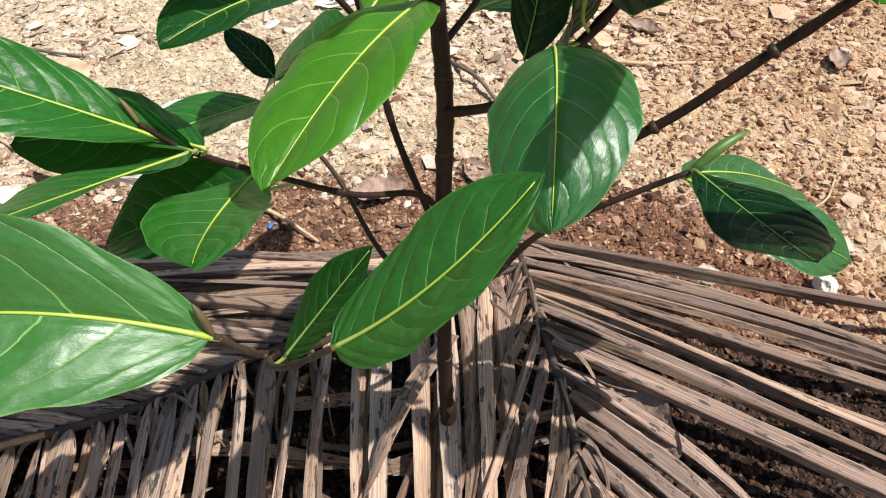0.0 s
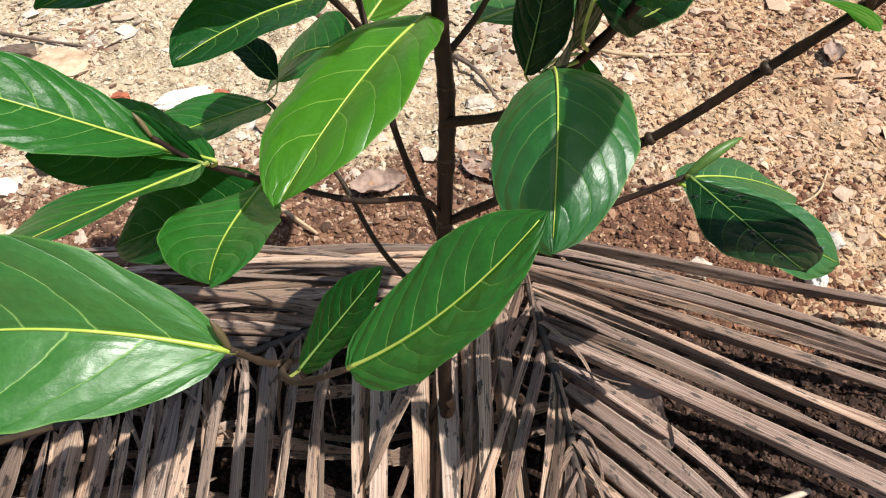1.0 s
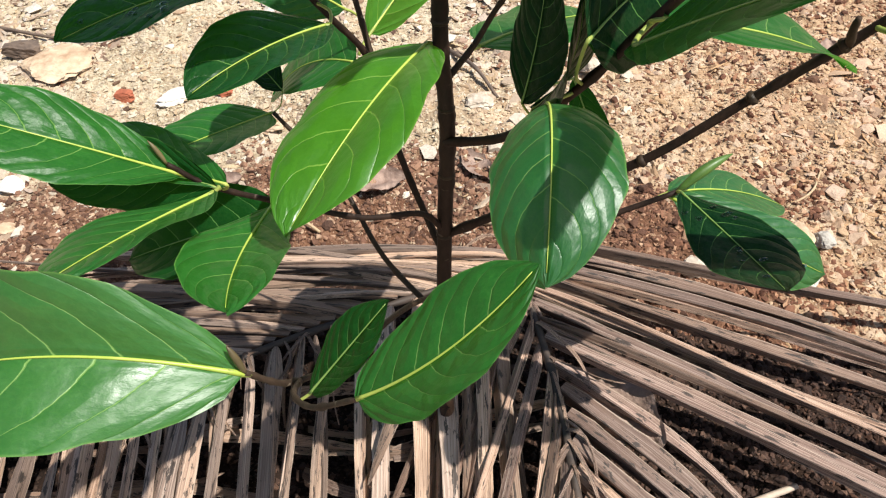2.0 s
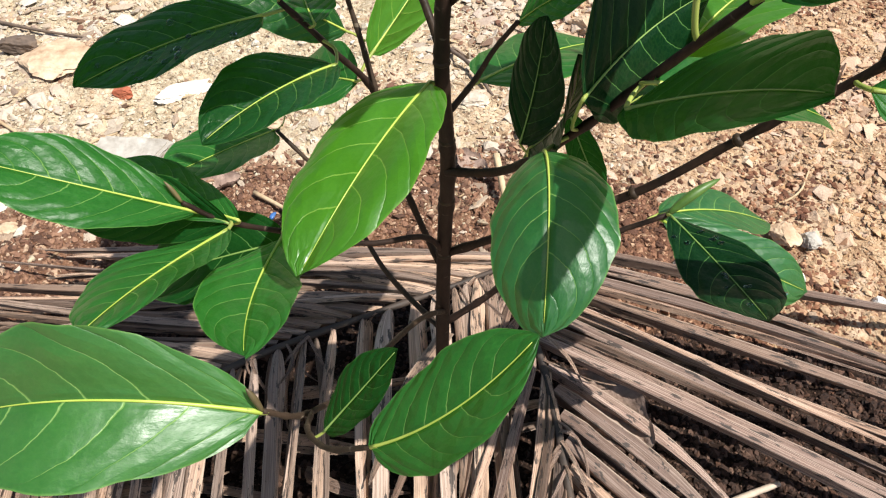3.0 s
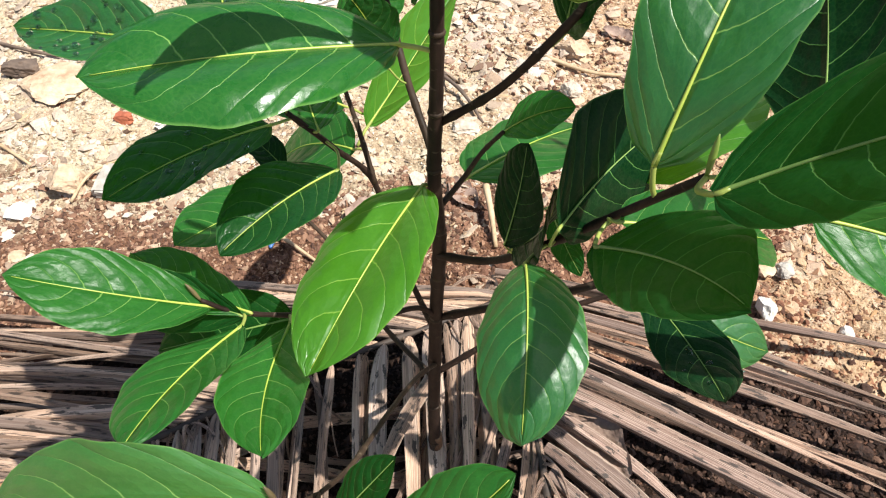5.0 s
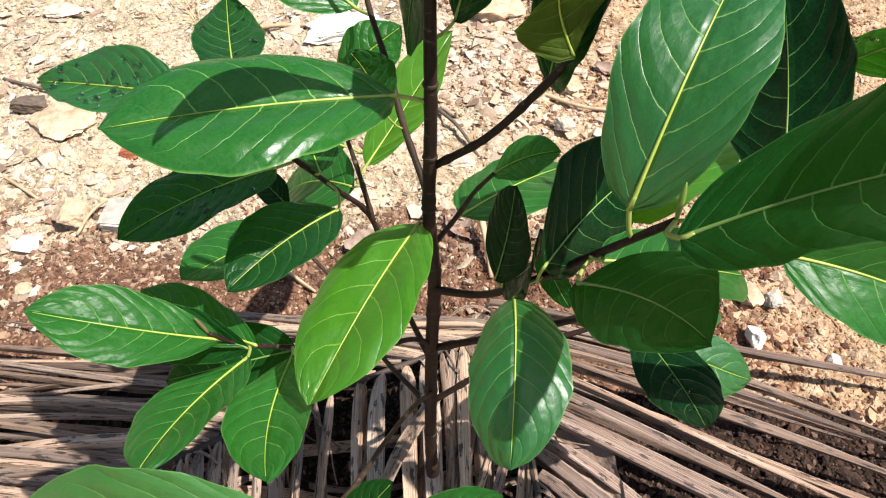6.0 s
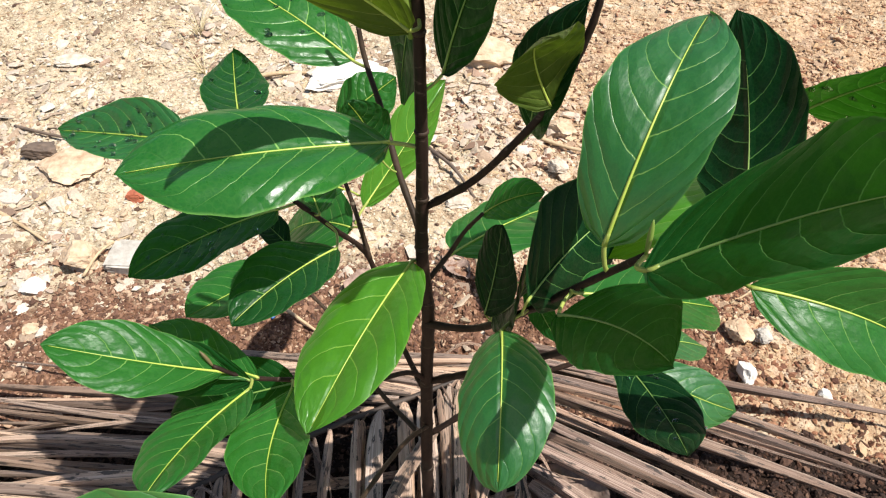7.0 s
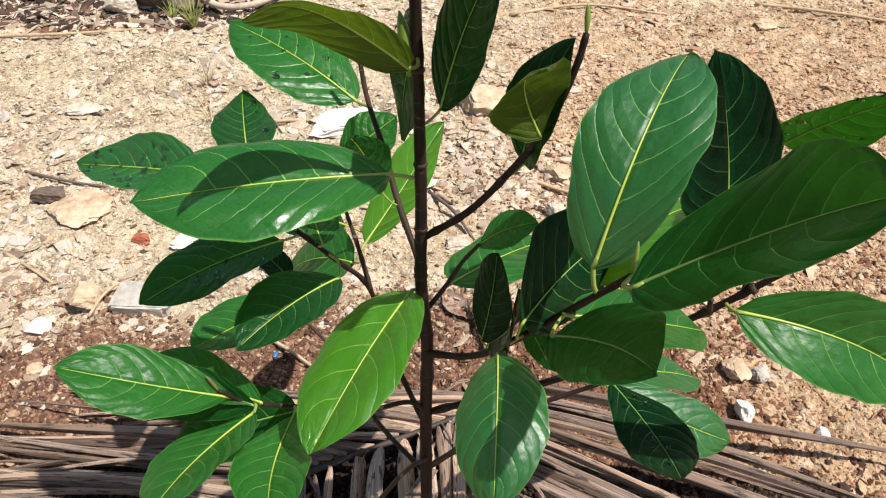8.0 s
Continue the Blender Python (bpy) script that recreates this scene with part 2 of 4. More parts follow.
def ground_material():
    k = Nodes("sandy_soil")
    vec = k.coords("Object")
    x, y, _ = k.split(vec)
    n0, n1, n2, n3 = k.noise(1.6, 4, 0.55, vec), k.noise(14, 5, 0.6, vec), k.noise(75, 5, 0.7, vec), k.noise(260, 4, 0.7, vec)
    f = k.math("ADD", k.math("MULTIPLY", n1, 0.35), k.math("ADD", k.math("MULTIPLY", n2, 0.4), k.math("MULTIPLY", n3, 0.25)))
    sand = k.ramp(f, (0.38, (0.085, 0.058, 0.036)), (0.46, (0.37, 0.285, 0.185)), (0.56, (0.58, 0.49, 0.345)), (0.70, (0.74, 0.67, 0.52)))
    red = k.ramp(f, (0.38, (0.080, 0.042, 0.024)), (0.46, (0.34, 0.210, 0.120)), (0.58, (0.57, 0.410, 0.255)), (0.70, (0.72, 0.59, 0.43)))
    far = k.math("SQRT", k.math("ADD", k.math("POWER", k.math("SUBTRACT", x, 1.1), 2.0), k.math("POWER", k.math("SUBTRACT", y, 0.7), 2.0)))
    col = k.mix(k.step(k.math("ADD", k.math("MULTIPLY", k.math("SUBTRACT", n0, 0.5), 2.2), far), 0.75, 1.35, 1.0, 0.0), sand, red)
    tint = k.noise(9.0, 4, 0.6, vec)
    col = k.mix(k.step(tint, 0.50, 0.64, 0.0, 0.55), col, k.ramp(f, (0.38, (0.16, 0.095, 0.062)), (0.50, (0.56, 0.415, 0.295)), (0.68, (0.77, 0.66, 0.53))))
    col = k.mix(k.step(tint, 0.34, 0.46, 0.5, 0.0), col, k.ramp(f, (0.38, (0.20, 0.15, 0.10)), (0.50, (0.60, 0.52, 0.39)), (0.68, (0.74, 0.68, 0.57))))
    brown = k.ramp(f, (0.36, (0.040, 0.019, 0.011)), (0.50, (0.165, 0.080, 0.046)), (0.68, (0.36, 0.215, 0.135)))
    patch = k.noise(5.5, 5, 0.65, vec)
    col = k.mix(k.step(patch, 0.52, 0.66, 0.0, 0.5), col, brown)
    # Damp soil tone, taken near black for the shade in the frond gaps.
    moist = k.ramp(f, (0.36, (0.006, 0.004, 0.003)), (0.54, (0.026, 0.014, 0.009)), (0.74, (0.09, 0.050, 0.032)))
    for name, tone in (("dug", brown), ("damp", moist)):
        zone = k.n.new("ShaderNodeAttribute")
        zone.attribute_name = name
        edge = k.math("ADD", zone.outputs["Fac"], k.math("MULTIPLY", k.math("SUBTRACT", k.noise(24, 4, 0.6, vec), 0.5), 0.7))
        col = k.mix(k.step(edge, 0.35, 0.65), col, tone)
    k.rough(0.92)
    k.bsdf.inputs["Specular IOR Level"].default_value = 0.2
    k.bump(k.math("ADD", n2, k.math("MULTIPLY", n3, 0.5)), 0.9, 0.006)
    return k.done(col)


soil = ground_material()


def gravel_material(name, *stops):
    k = Nodes(name)
    n = k.noise(230, 5, 0.68, k.coords("Object"))
    col = k.ramp(k.island(), *stops)
    col = k.mix(k.step(n, 0.35, 0.7, 0.0, 0.45), col, k.mix(0.6, col, (0.16, 0.08, 0.045)))
    x, _, _ = k.split(k.coords("Object"))
    col = k.mix(k.step(x, -0.1, 0.7), col, k.mix(1.0, col, (0.98, 0.81, 0.69), "MULTIPLY"))
    k.rough(0.88)
    k.bump(n, 0.9, 0.0030)
    return k.done(col)


gravel_mat = gravel_material("gravel", (0.0, (0.545, 0.442, 0.301)), (0.22, (0.63, 0.536, 0.385)), (0.42, (0.545, 0.423, 0.282)), (0.62, (0.686, 0.606, 0.451)), (0.78, (0.432, 0.291, 0.179)), (0.86, (0.752, 0.696, 0.573)), (0.93, (0.282, 0.179, 0.113)), (1.0, (0.122, 0.0705, 0.0451)))
chip_mat = gravel_material("stone_chips", (0.0, (0.578, 0.459, 0.348)), (0.35, (0.646, 0.561, 0.459)), (0.6, (0.476, 0.365, 0.255)), (0.85, (0.654, 0.603, 0.527)), (1.0, (0.357, 0.221, 0.145)))
# Damp soil colour with the shade beneath the leaflets painted into it.
clod_mat = gravel_material("damp_shaded_clods", (0.0, (0.010, 0.006, 0.004)), (0.5, (0.034, 0.018, 0.011)), (0.88, (0.075, 0.038, 0.023)), (1.0, (0.14, 0.075, 0.048)))
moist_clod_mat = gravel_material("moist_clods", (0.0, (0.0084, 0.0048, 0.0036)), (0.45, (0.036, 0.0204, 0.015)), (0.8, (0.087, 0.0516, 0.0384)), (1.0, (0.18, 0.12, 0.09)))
brown_clod_mat = gravel_material("brown_clods", (0.0, (0.055, 0.026, 0.016)), (0.45, (0.19, 0.092, 0.056)), (0.82, (0.34, 0.190, 0.116)), (1.0, (0.56, 0.40, 0.27)))
flake_mat = gravel_material("bark_flakes", (0.0, (0.552, 0.442, 0.322)), (0.35, (0.35, 0.248, 0.17)), (0.55, (0.644, 0.552, 0.423)), (0.8, (0.184, 0.115, 0.0782)), (1.0, (0.718, 0.653, 0.534)))
straw_mat = gravel_material("straw", (0.0, (0.42, 0.29, 0.16)), (0.5, (0.62, 0.48, 0.30)), (1.0, (0.30, 0.19, 0.11)))
white_stone = plain("white_stone", (0.34, 0.25, 0.17), (0.74, 0.67, 0.56), 55, 0.85, 0.8, 0.004)
tan_stone = plain("tan_stone", (0.34, 0.21, 0.12), (0.72, 0.56, 0.39), 50, 0.88, 0.9, 0.005)
bright_stone = plain("bright_stone", (0.60, 0.55, 0.47), (0.86, 0.83, 0.77), 50, 0.8, 0.6, 0.003)
grey_stone = plain("grey_stone", (0.28, 0.245, 0.20), (0.60, 0.56, 0.50), 50, 0.88, 0.9, 0.004)
red_stone = plain("red_stone", (0.30, 0.075, 0.035), (0.46, 0.15, 0.075), 60, 0.85, 0.5, 0.002)
dark_stone = plain("dark_stone", (0.07, 0.05, 0.04), (0.20, 0.14, 0.10), 50, 0.85, 0.6, 0.003)
dead_leaf_mat = plain("dead_leaf", (0.15, 0.090, 0.066), (0.44, 0.315, 0.25), 70, 0.75, 0.9, 0.004)
stick_mat = plain("dry_stick", (0.34, 0.22, 0.12), (0.62, 0.48, 0.30), 120, 0.8, 0.4, 0.001)
pale_stick_mat = plain("pale_stick", (0.34, 0.25, 0.18), (0.60, 0.49, 0.38), 90, 0.75, 0.4, 0.001)
blue_plastic = plain("blue_plastic", (0.03, 0.10, 0.30), (0.08, 0.20, 0.45), 60, 0.35, 0.1)
straw_stalk_mat = plain("pale_straw", (0.50, 0.40, 0.22), (0.78, 0.68, 0.44), 120, 0.8, 0.3, 0.001)
weed_mat = plain("weed", (0.20, 0.27, 0.05), (0.52, 0.52, 0.18), 30, 0.6, 0.2)
water_mat = Nodes("water")
water_mat.rough(0.02)
water_mat.bsdf.inputs["Transmission Weight"].default_value = 1.0
water_mat.bsdf.inputs["IOR"].default_value = 1.33
water_mat = water_mat.done((1.0, 1.0, 1.0))


# ---- building helpers ----
def mesh_of(name, bm, mat, smooth=True):
    me = bpy.data.meshes.new(name)
    bm.to_mesh(me)
    bm.free()
    if smooth:
        me.polygons.foreach_set("use_smooth", [True] * len(me.polygons))
    me.materials.append(mat)
    return me


def part(name, bm, mat, parent, label="", smooth=True):
    ob = new(name, mesh_of(name, bm, mat, smooth))
    ob.parent = parent
    return tagged(ob, label)


def thing(name, label, category, group="", kind="", at=(0, 0, 0)):
    ob = new(name)
    ob.location = at
    return tagged(ob, label, category, group, kind)


def solo(name, bm, mat, label, category, group="", kind="", smooth=True):
    return tagged(new(name, mesh_of(name, bm, mat, smooth)), label, category, group, kind)


def curve_points(ctrl, per=8):
    """A smooth curve through the control points."""
    c = [Vector(p) for p in ctrl]
    c = [2 * c[0] - c[1], *c, 2 * c[-1] - c[-2]]
    pts = []
    for i in range(len(c) - 3):
        a, b, d, e = c[i : i + 4]
        for j in range(per):
            s = j / per
            pts.append(0.5 * (2 * b + (d - a) * s + (2 * a - 5 * b + 4 * d - e) * s * s + (3 * b - a - 3 * d + e) * s**3))
    return [*pts, c[-2]]


def tube(bm, pts, radii, sides=8, knobs=0.0, seed=0):
    """A closed tapered tube along the points; knobs: how far leaf scars swell it."""
    rng = random.Random(seed)
    up = Vector((0, 0, 1)) if abs((pts[-1] - pts[0]).normalized().z) < 0.9 else Vector((0, 1, 0))
    rings = []
    for i, p in enumerate(pts):
        t = (pts[min(i + 1, len(pts) - 1)] - pts[max(i - 1, 0)]).normalized()
        s = t.cross(up).normalized()
        n = s.cross(t)
        r = radii[i] * (1 + (knobs * rng.random() if i % 4 == 2 else knobs * 0.15 * rng.random()))
        rings.append([bm.verts.new(p + r * (math.cos(a) * s + math.sin(a) * n)) for a in (2 * math.pi * k / sides for k in range(sides))])
    for a, b in zip(rings, rings[1:]):
        for k in range(sides):
            bm.faces.new((a[k], a[(k + 1) % sides], b[(k + 1) % sides], b[k]))
    bm.faces.new(rings[0][::-1])
    bm.faces.new(rings[-1])
    return bm


def taper(n, a, b, power=1.0):
    return [a + (b - a) * (i / (n - 1)) ** power for i in range(n)]


def soil_height(x, y):
    p = Vector((x, y, 0))
    h = 0.016 * noise.noise(p * 2.3) + 0.010 * noise.noise(p * 7 + Vector((3, 1, 0))) + 0.007 * noise.noise(p * 22)
    q = Vector((0.83 * x - 0.56 * y, 0.56 * x + 0.83 * y, 0.37))
    h += 0.011 * (0.35 - abs(noise.noise(q * 39))) + 0.0040 * noise.noise(q * 71)
    r = math.hypot(x * 0.62, y - 0.05)
    return h - 0.03 * max(0.0, 1 - (r / 0.38) ** 2)


def dug_zone(x, y):
    """Reddish brown dug soil round the plant: 1 inside, 0 on the clean sand."""
    r = math.hypot(0.52 * (x + 0.17), y - 0.13) + 0.12 * noise.noise(Vector((x, y, 0)) * 4) + 0.05 * noise.noise(Vector((x, y, 2)) * 11)
    edge = math.hypot(0.6 * (x + 1.0), y - 1.95) + 0.10 * noise.noise(Vector((x, y, 4)) * 5)
    return max(0.0, min(1.0, max((0.49 - r) / 0.20, (0.30 - edge) / 0.10)))


def damp_shade_zone(x, y):
    """Damp soil of the planting hole, with shade below the fallen fronds painted in."""
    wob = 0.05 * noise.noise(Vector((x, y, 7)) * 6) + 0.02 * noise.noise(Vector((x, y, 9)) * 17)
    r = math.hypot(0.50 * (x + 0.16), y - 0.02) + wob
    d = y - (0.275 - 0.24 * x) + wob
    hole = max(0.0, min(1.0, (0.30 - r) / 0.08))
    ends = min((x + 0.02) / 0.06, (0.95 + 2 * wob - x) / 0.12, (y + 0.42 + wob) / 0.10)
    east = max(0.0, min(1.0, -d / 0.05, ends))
    # Darkness of the cavity in the far rubble, put in as soil colour.
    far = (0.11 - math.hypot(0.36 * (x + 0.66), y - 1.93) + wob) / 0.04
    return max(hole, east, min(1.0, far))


def rock_bm(size, seed, flat=1.0, cuts=2, rough=0.25):
    """An irregular stone, its base at z = 0."""
    bm = bmesh.new()
    bmesh.ops.create_icosphere(bm, subdivisions=cuts, radius=1.0)
    o = Vector((seed * 3.7, seed * 1.9, seed * 0.7))
    for v in bm.verts:
        q = v.co * (1 + rough * (noise.noise(v.co * 1.1 + o) + 0.5 * noise.noise(v.co * 2.6 + o)))
        for d in (Vector((1, 0.3, 0.2)), Vector((-0.5, 1, 0.1)), Vector((0.2, -0.8, 0.4)), Vector((-0.7, -0.4, -0.3)), Vector((0.1, 0.2, 1)), Vector((-0.9, 0.2, 0.5)), Vector((0.6, 0.8, 0.5))):
            d = (d + 0.4 * Vector((math.sin(seed), math.cos(seed * 2), math.sin(seed * 3)))).normalized()
            over = q.dot(d) - 0.62
            if over > 0:
                q -= 0.95 * over * d
        if cuts > 2:
            q *= 1 + 0.10 * noise.noise(v.co * 3.3 + o) + 0.07 * noise.noise(v.co * 8 + o) - 0.10 * abs(noise.noise(v.co * 5 - o))
        v.co = Vector((q.x * size[0], q.y * size[1], q.z * size[2] * flat))
    low = min(v.co.z for v in bm.verts)
    for v in bm.verts:
        v.co.z -= low
    return bm


# ---- ground ----
def axis(lo, hi, step, far):
    inner = list(np.arange(lo, hi + 1e-6, step))
    left, right, d = [], [], step
    a, b = lo, hi
    while a > -far:
        d *= 1.35
        a, b = a - d, b + d
        left.append(a)
        right.append(b)
    return left[::-1] + inner + right


def build_ground():
    xs, ys = axis(-1.5, 1.6, 0.0065, 90.0), axis(-0.35, 2.2, 0.0065, 90.0)
    verts = [(x, y, soil_height(x, y)) for y in ys for x in xs]
    w = len(xs)
    faces = [(j * w + i, j * w + i + 1, (j + 1) * w + i + 1, (j + 1) * w + i) for j in range(len(ys) - 1) for i in range(w - 1)]
    me = bpy.data.meshes.new("ground")
    me.from_pydata(verts, [], faces)
    me.polygons.foreach_set("use_smooth", [True] * len(me.polygons))
    me.materials.append(soil)
    for name, zone in (("dug", dug_zone), ("damp", damp_shade_zone)):
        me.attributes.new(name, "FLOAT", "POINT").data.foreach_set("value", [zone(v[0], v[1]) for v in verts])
    return tagged(new("ground", me), "sandy tan and reddish stony soil, damp with painted shade round the plant", "ground", kind="structure")


build_ground()
def solid(kind):
    b = bmesh.new()
    if kind == "crumb":
        bmesh.ops.create_cone(b, cap_ends=False, segments=4, radius1=1.0, radius2=0.0, depth=1.0)
        top = [v for v in b.verts if v.co.z > 0]
        bmesh.ops.remove_doubles(b, verts=top, dist=0.01)
        ring = [v for v in b.verts if v.co.z < 0]
        for v in ring:
            v.co.z = 0.0
        tip = b.verts.new((0, 0, -0.8))
        ring.sort(key=lambda v: math.atan2(v.co.y, v.co.x))
        for p, q in zip(ring, ring[1:] + ring[:1]):
            b.faces.new((q, p, tip))
        [v for v in b.verts if v.co.z > 0.1][0].co.z = 0.8
    else:
        bmesh.ops.create_icosphere(b, subdivisions=1, radius=1.0)
    b.verts.index_update()
    out = np.array([v.co[:] for v in b.verts]), np.array([[v.index for v in f.verts] for f in b.faces])
    b.free()
    return out


def scatter(name, label, category, count, mat, place, sizes, shape=(1, 1, 0.6), seed=1, tilt=0.35, kind="lump"):
    """Many small bits joined into one mesh. place(rng) gives x, y."""
    base, tri = solid(kind)
    rng = np.random.default_rng(seed)
    verts = []
    for _ in range(count):
        x, y = place(rng)
        s = sizes[0] * (sizes[1] / sizes[0]) ** (rng.random() ** 2.2)
        q = (base * (0.6 + 0.7 * rng.random((len(base), 1))) + 0.5 * (rng.random(base.shape) - 0.5)) * np.array(shape) * (0.55 + 0.9 * rng.random(3)) * s
        a, t = rng.random() * 6.283, (rng.random() * 2 - 1) * tilt
        ca, sa, ct, st = math.cos(a), math.sin(a), math.cos(t), math.sin(t)
        q = q @ np.array([[ca, sa, 0], [-sa * ct, ca * ct, st], [sa * st, -ca * st, ct]])
        verts.append(q + np.array([x, y, soil_height(x, y) + 0.25 * s * shape[2]]))
    faces = (tri[None] + (np.arange(count) * len(base))[:, None, None]).reshape(-1, 3)
    me = bpy.data.meshes.new(name)
    me.from_pydata(np.concatenate(verts).tolist(), [], faces.tolist())
    me.materials.append(mat)
    return tagged(new(name, me), label, category, kind="stuff")


def anywhere(rng):
    while True:
        y = 2.3 * rng.random() ** 1.15 - 0.1
        x = (rng.random() * 2 - 1) * (0.75 + 0.45 * y) + 0.08
        if damp_shade_zone(x, y) < 0.6 * rng.random() and dug_zone(x, y) < 0.04 + 0.92 * rng.random() ** 2.6:
            return x, y


def patches(rng):
    while True:
        x, y = anywhere(rng)
        if noise.noise(Vector((x * 3.1, y * 3.1, 5))) - 0.35 * x > 0.25 * rng.random():
            return x, y


def dug(rng):
    while True:
        x, y = 1.7 * rng.random() - 0.85, 0.85 * rng.random() - 0.28
        if damp_shade_zone(x, y) > 0.3 + 0.5 * rng.random():
            return x, y


def dug_east(rng):
    while True:
        x, y = 0.14 + 0.85 * rng.random(), 0.62 * rng.random() - 0.36
        if damp_shade_zone(x, y) > 0.3 + 0.5 * rng.random():
            return x, y


def east_sand(rng):
    while True:
        x, y = 0.05 + 1.2 * rng.random(), 0.18 + 1.15 * rng.random() ** 1.2
        if damp_shade_zone(x, y) < 0.3 and dug_zone(x, y) < 0.25 + 0.7 * rng.random() and noise.noise(Vector((x * 5, y * 5, 3))) > -0.35 + 0.5 * rng.random():
            return x, y


def east_chips(rng):
    while True:
        x, y = 0.10 + 1.1 * rng.random(), 0.32 + 1.3 * rng.random()
        if dug_zone(x, y) < 0.4 and noise.noise(Vector((x * 3.7, y * 3.7, 8))) > 0.02 + 0.25 * rng.random():
            return x, y


def litter_spots(rng):
    while True:
        x, y = anywhere(rng)
        if noise.noise(Vector((x * 6.3, y * 6.3, 11))) > 0.22 + 0.15 * rng.random():
            return x, y


def far_west(rng):
    return -1.35 + 0.85 * rng.random(), 1.72 + 0.45 * rng.random()


def round_dug(rng):
    while True:
        x, y = 2.1 * rng.random() - 1.05, 1.1 * rng.random() - 0.25
        if dug_zone(x, y) > 0.15 + 0.5 * rng.random() and damp_shade_zone(x, y) < 0.6:
            return x, y


# ---- jackfruit sapling ----
sapling = thing("jackfruit_sapling", "young jackfruit sapling, glossy green leaves on slim brown stem", "sapling")
STEMS = []


def stem(name, ctrl, r0, r1, mat, knobs=0.25, per=8, label=""):
    pts = curve_points(ctrl, per)
    STEMS.extend(pts)
    return part(name, tube(bmesh.new(), pts, taper(len(pts), r0, r1), 10, knobs, len(STEMS)), mat, sapling, label)


TRUNK = [(0.002, 0.0, -0.04), (-0.003, -0.001, 0.09), (-0.004, -0.002, 0.22), (-0.002, -0.004, 0.39), (0.001, -0.008, 0.50), (-0.003, -0.004, 0.58), (-0.001, -0.001, 0.67), (-0.001, 0.0, 0.77), (-0.002, 0.002, 0.90)]
stem("trunk", TRUNK, 0.0078, 0.0036, bark, 0.20, 12)
stem("branch", [(0.0, -0.012, 0.494), (0.040, -0.040, 0.522), (0.074, -0.069, 0.578), (0.100, -0.103, 0.645), (0.126, -0.137, 0.712)], 0.0034, 0.0023, bark)
stem("branch", [(0.002, 0.0, 0.628), (0.035, -0.022, 0.672), (0.061, -0.039, 0.720), (0.082, -0.048, 0.762), (0.095, -0.050, 0.805), (0.099, -0.050, 0.828)], 0.0029, 0.0021, bark)
stem("branch", [(0.0, -0.003, 0.388), (0.063, -0.036, 0.457), (0.130, -0.051, 0.507), (0.183, -0.062, 0.565), (0.227, -0.078, 0.622), (0.262, -0.09, 0.672)], 0.0036, 0.0025, bark, 0.45)
stem("branch", [(-0.003, 0.0, 0.275), (0.040, 0.006, 0.312), (0.075, 0.006, 0.359), (0.122, -0.002, 0.398), (0.182, -0.003, 0.430)], 0.0034, 0.0022, bark)
stem("branch", [(-0.001, -0.004, 0.392), (-0.020, -0.020, 0.430), (-0.061, -0.046, 0.454), (-0.106, -0.061, 0.484), (-0.147, -0.081, 0.521), (-0.168, -0.086, 0.545)], 0.0026, 0.0016, bark)
stem("branch", [(-0.002, 0.003, 0.352), (-0.036, 0.038, 0.437), (-0.053, 0.053, 0.515), (-0.079, 0.041, 0.565), (-0.109, 0.031, 0.612)], 0.0030, 0.0020, bark)
stem("twig", [(-0.003, 0.0, 0.262), (-0.060, 0.052, 0.297), (-0.103, 0.106, 0.352), (-0.160, 0.143, 0.405)], 0.0030, 0.0018, twig_bark)
stem("twig", [(-0.052, 0.052, 0.514), (-0.062, 0.072, 0.552), (-0.074, 0.092, 0.590)], 0.0026, 0.0018, twig_bark)
stem("branch", [(0.0, 0.004, 0.580), (-0.020, 0.048, 0.622), (-0.032, 0.086, 0.654), (-0.046, 0.118, 0.690), (-0.052, 0.135, 0.735)], 0.0030, 0.0020, twig_bark)
stem("twig", [(0.236, -0.081, 0.634), (0.246, -0.060, 0.662), (0.262, -0.020, 0.690), (0.279, 0.011, 0.703)], 0.0024, 0.0018, twig_bark)
stem("twig", [(0.0, 0.0, 0.538), (0.020, 0.015, 0.556), (0.034, 0.020, 0.579), (0.048, 0.016, 0.603)], 0.0024, 0.0016, twig_bark)
stem("branch", [(-0.001, -0.003, 0.302), (-0.021, -0.055, 0.367), (-0.042, -0.113, 0.421), (-0.067, -0.175, 0.463), (-0.084, -0.207, 0.495)], 0.0024, 0.0017, twig_bark, 0.45)
stem("twig", [(-0.084, -0.207, 0.495), (-0.092, -0.216, 0.508), (-0.102, -0.226, 0.534)], 0.0018, 0.0015, twig_bark, 0.4)
stem("twig", [(-0.084, -0.207, 0.495), (-0.080, -0.232, 0.522), (-0.064, -0.256, 0.552), (-0.041, -0.270, 0.582)], 0.0016, 0.0012, twig_bark, 0.5)


for z in (0.115, 0.205, 0.30, 0.392, 0.46, 0.525, 0.585, 0.64, 0.70, 0.775, 0.83):
    ctr = min(STEMS[:110], key=lambda p: abs(p.z - z) + 9 * (abs(p.x) > 0.006))
    rr = 0.0078 + (0.0036 - 0.0078) * (z + 0.04) / 0.94
    ring = [ctr + Vector((0, 0, dz)) for dz in (-0.0022, -0.0010, 0.0004, 0.0016)]
    part("node", tube(bmesh.new(), ring, [rr * q for q in (1.04, 1.22, 1.18, 1.02)], 12, 0.06, int(z * 999)), twig_bark, sapling, "pale ring scar on the stem")


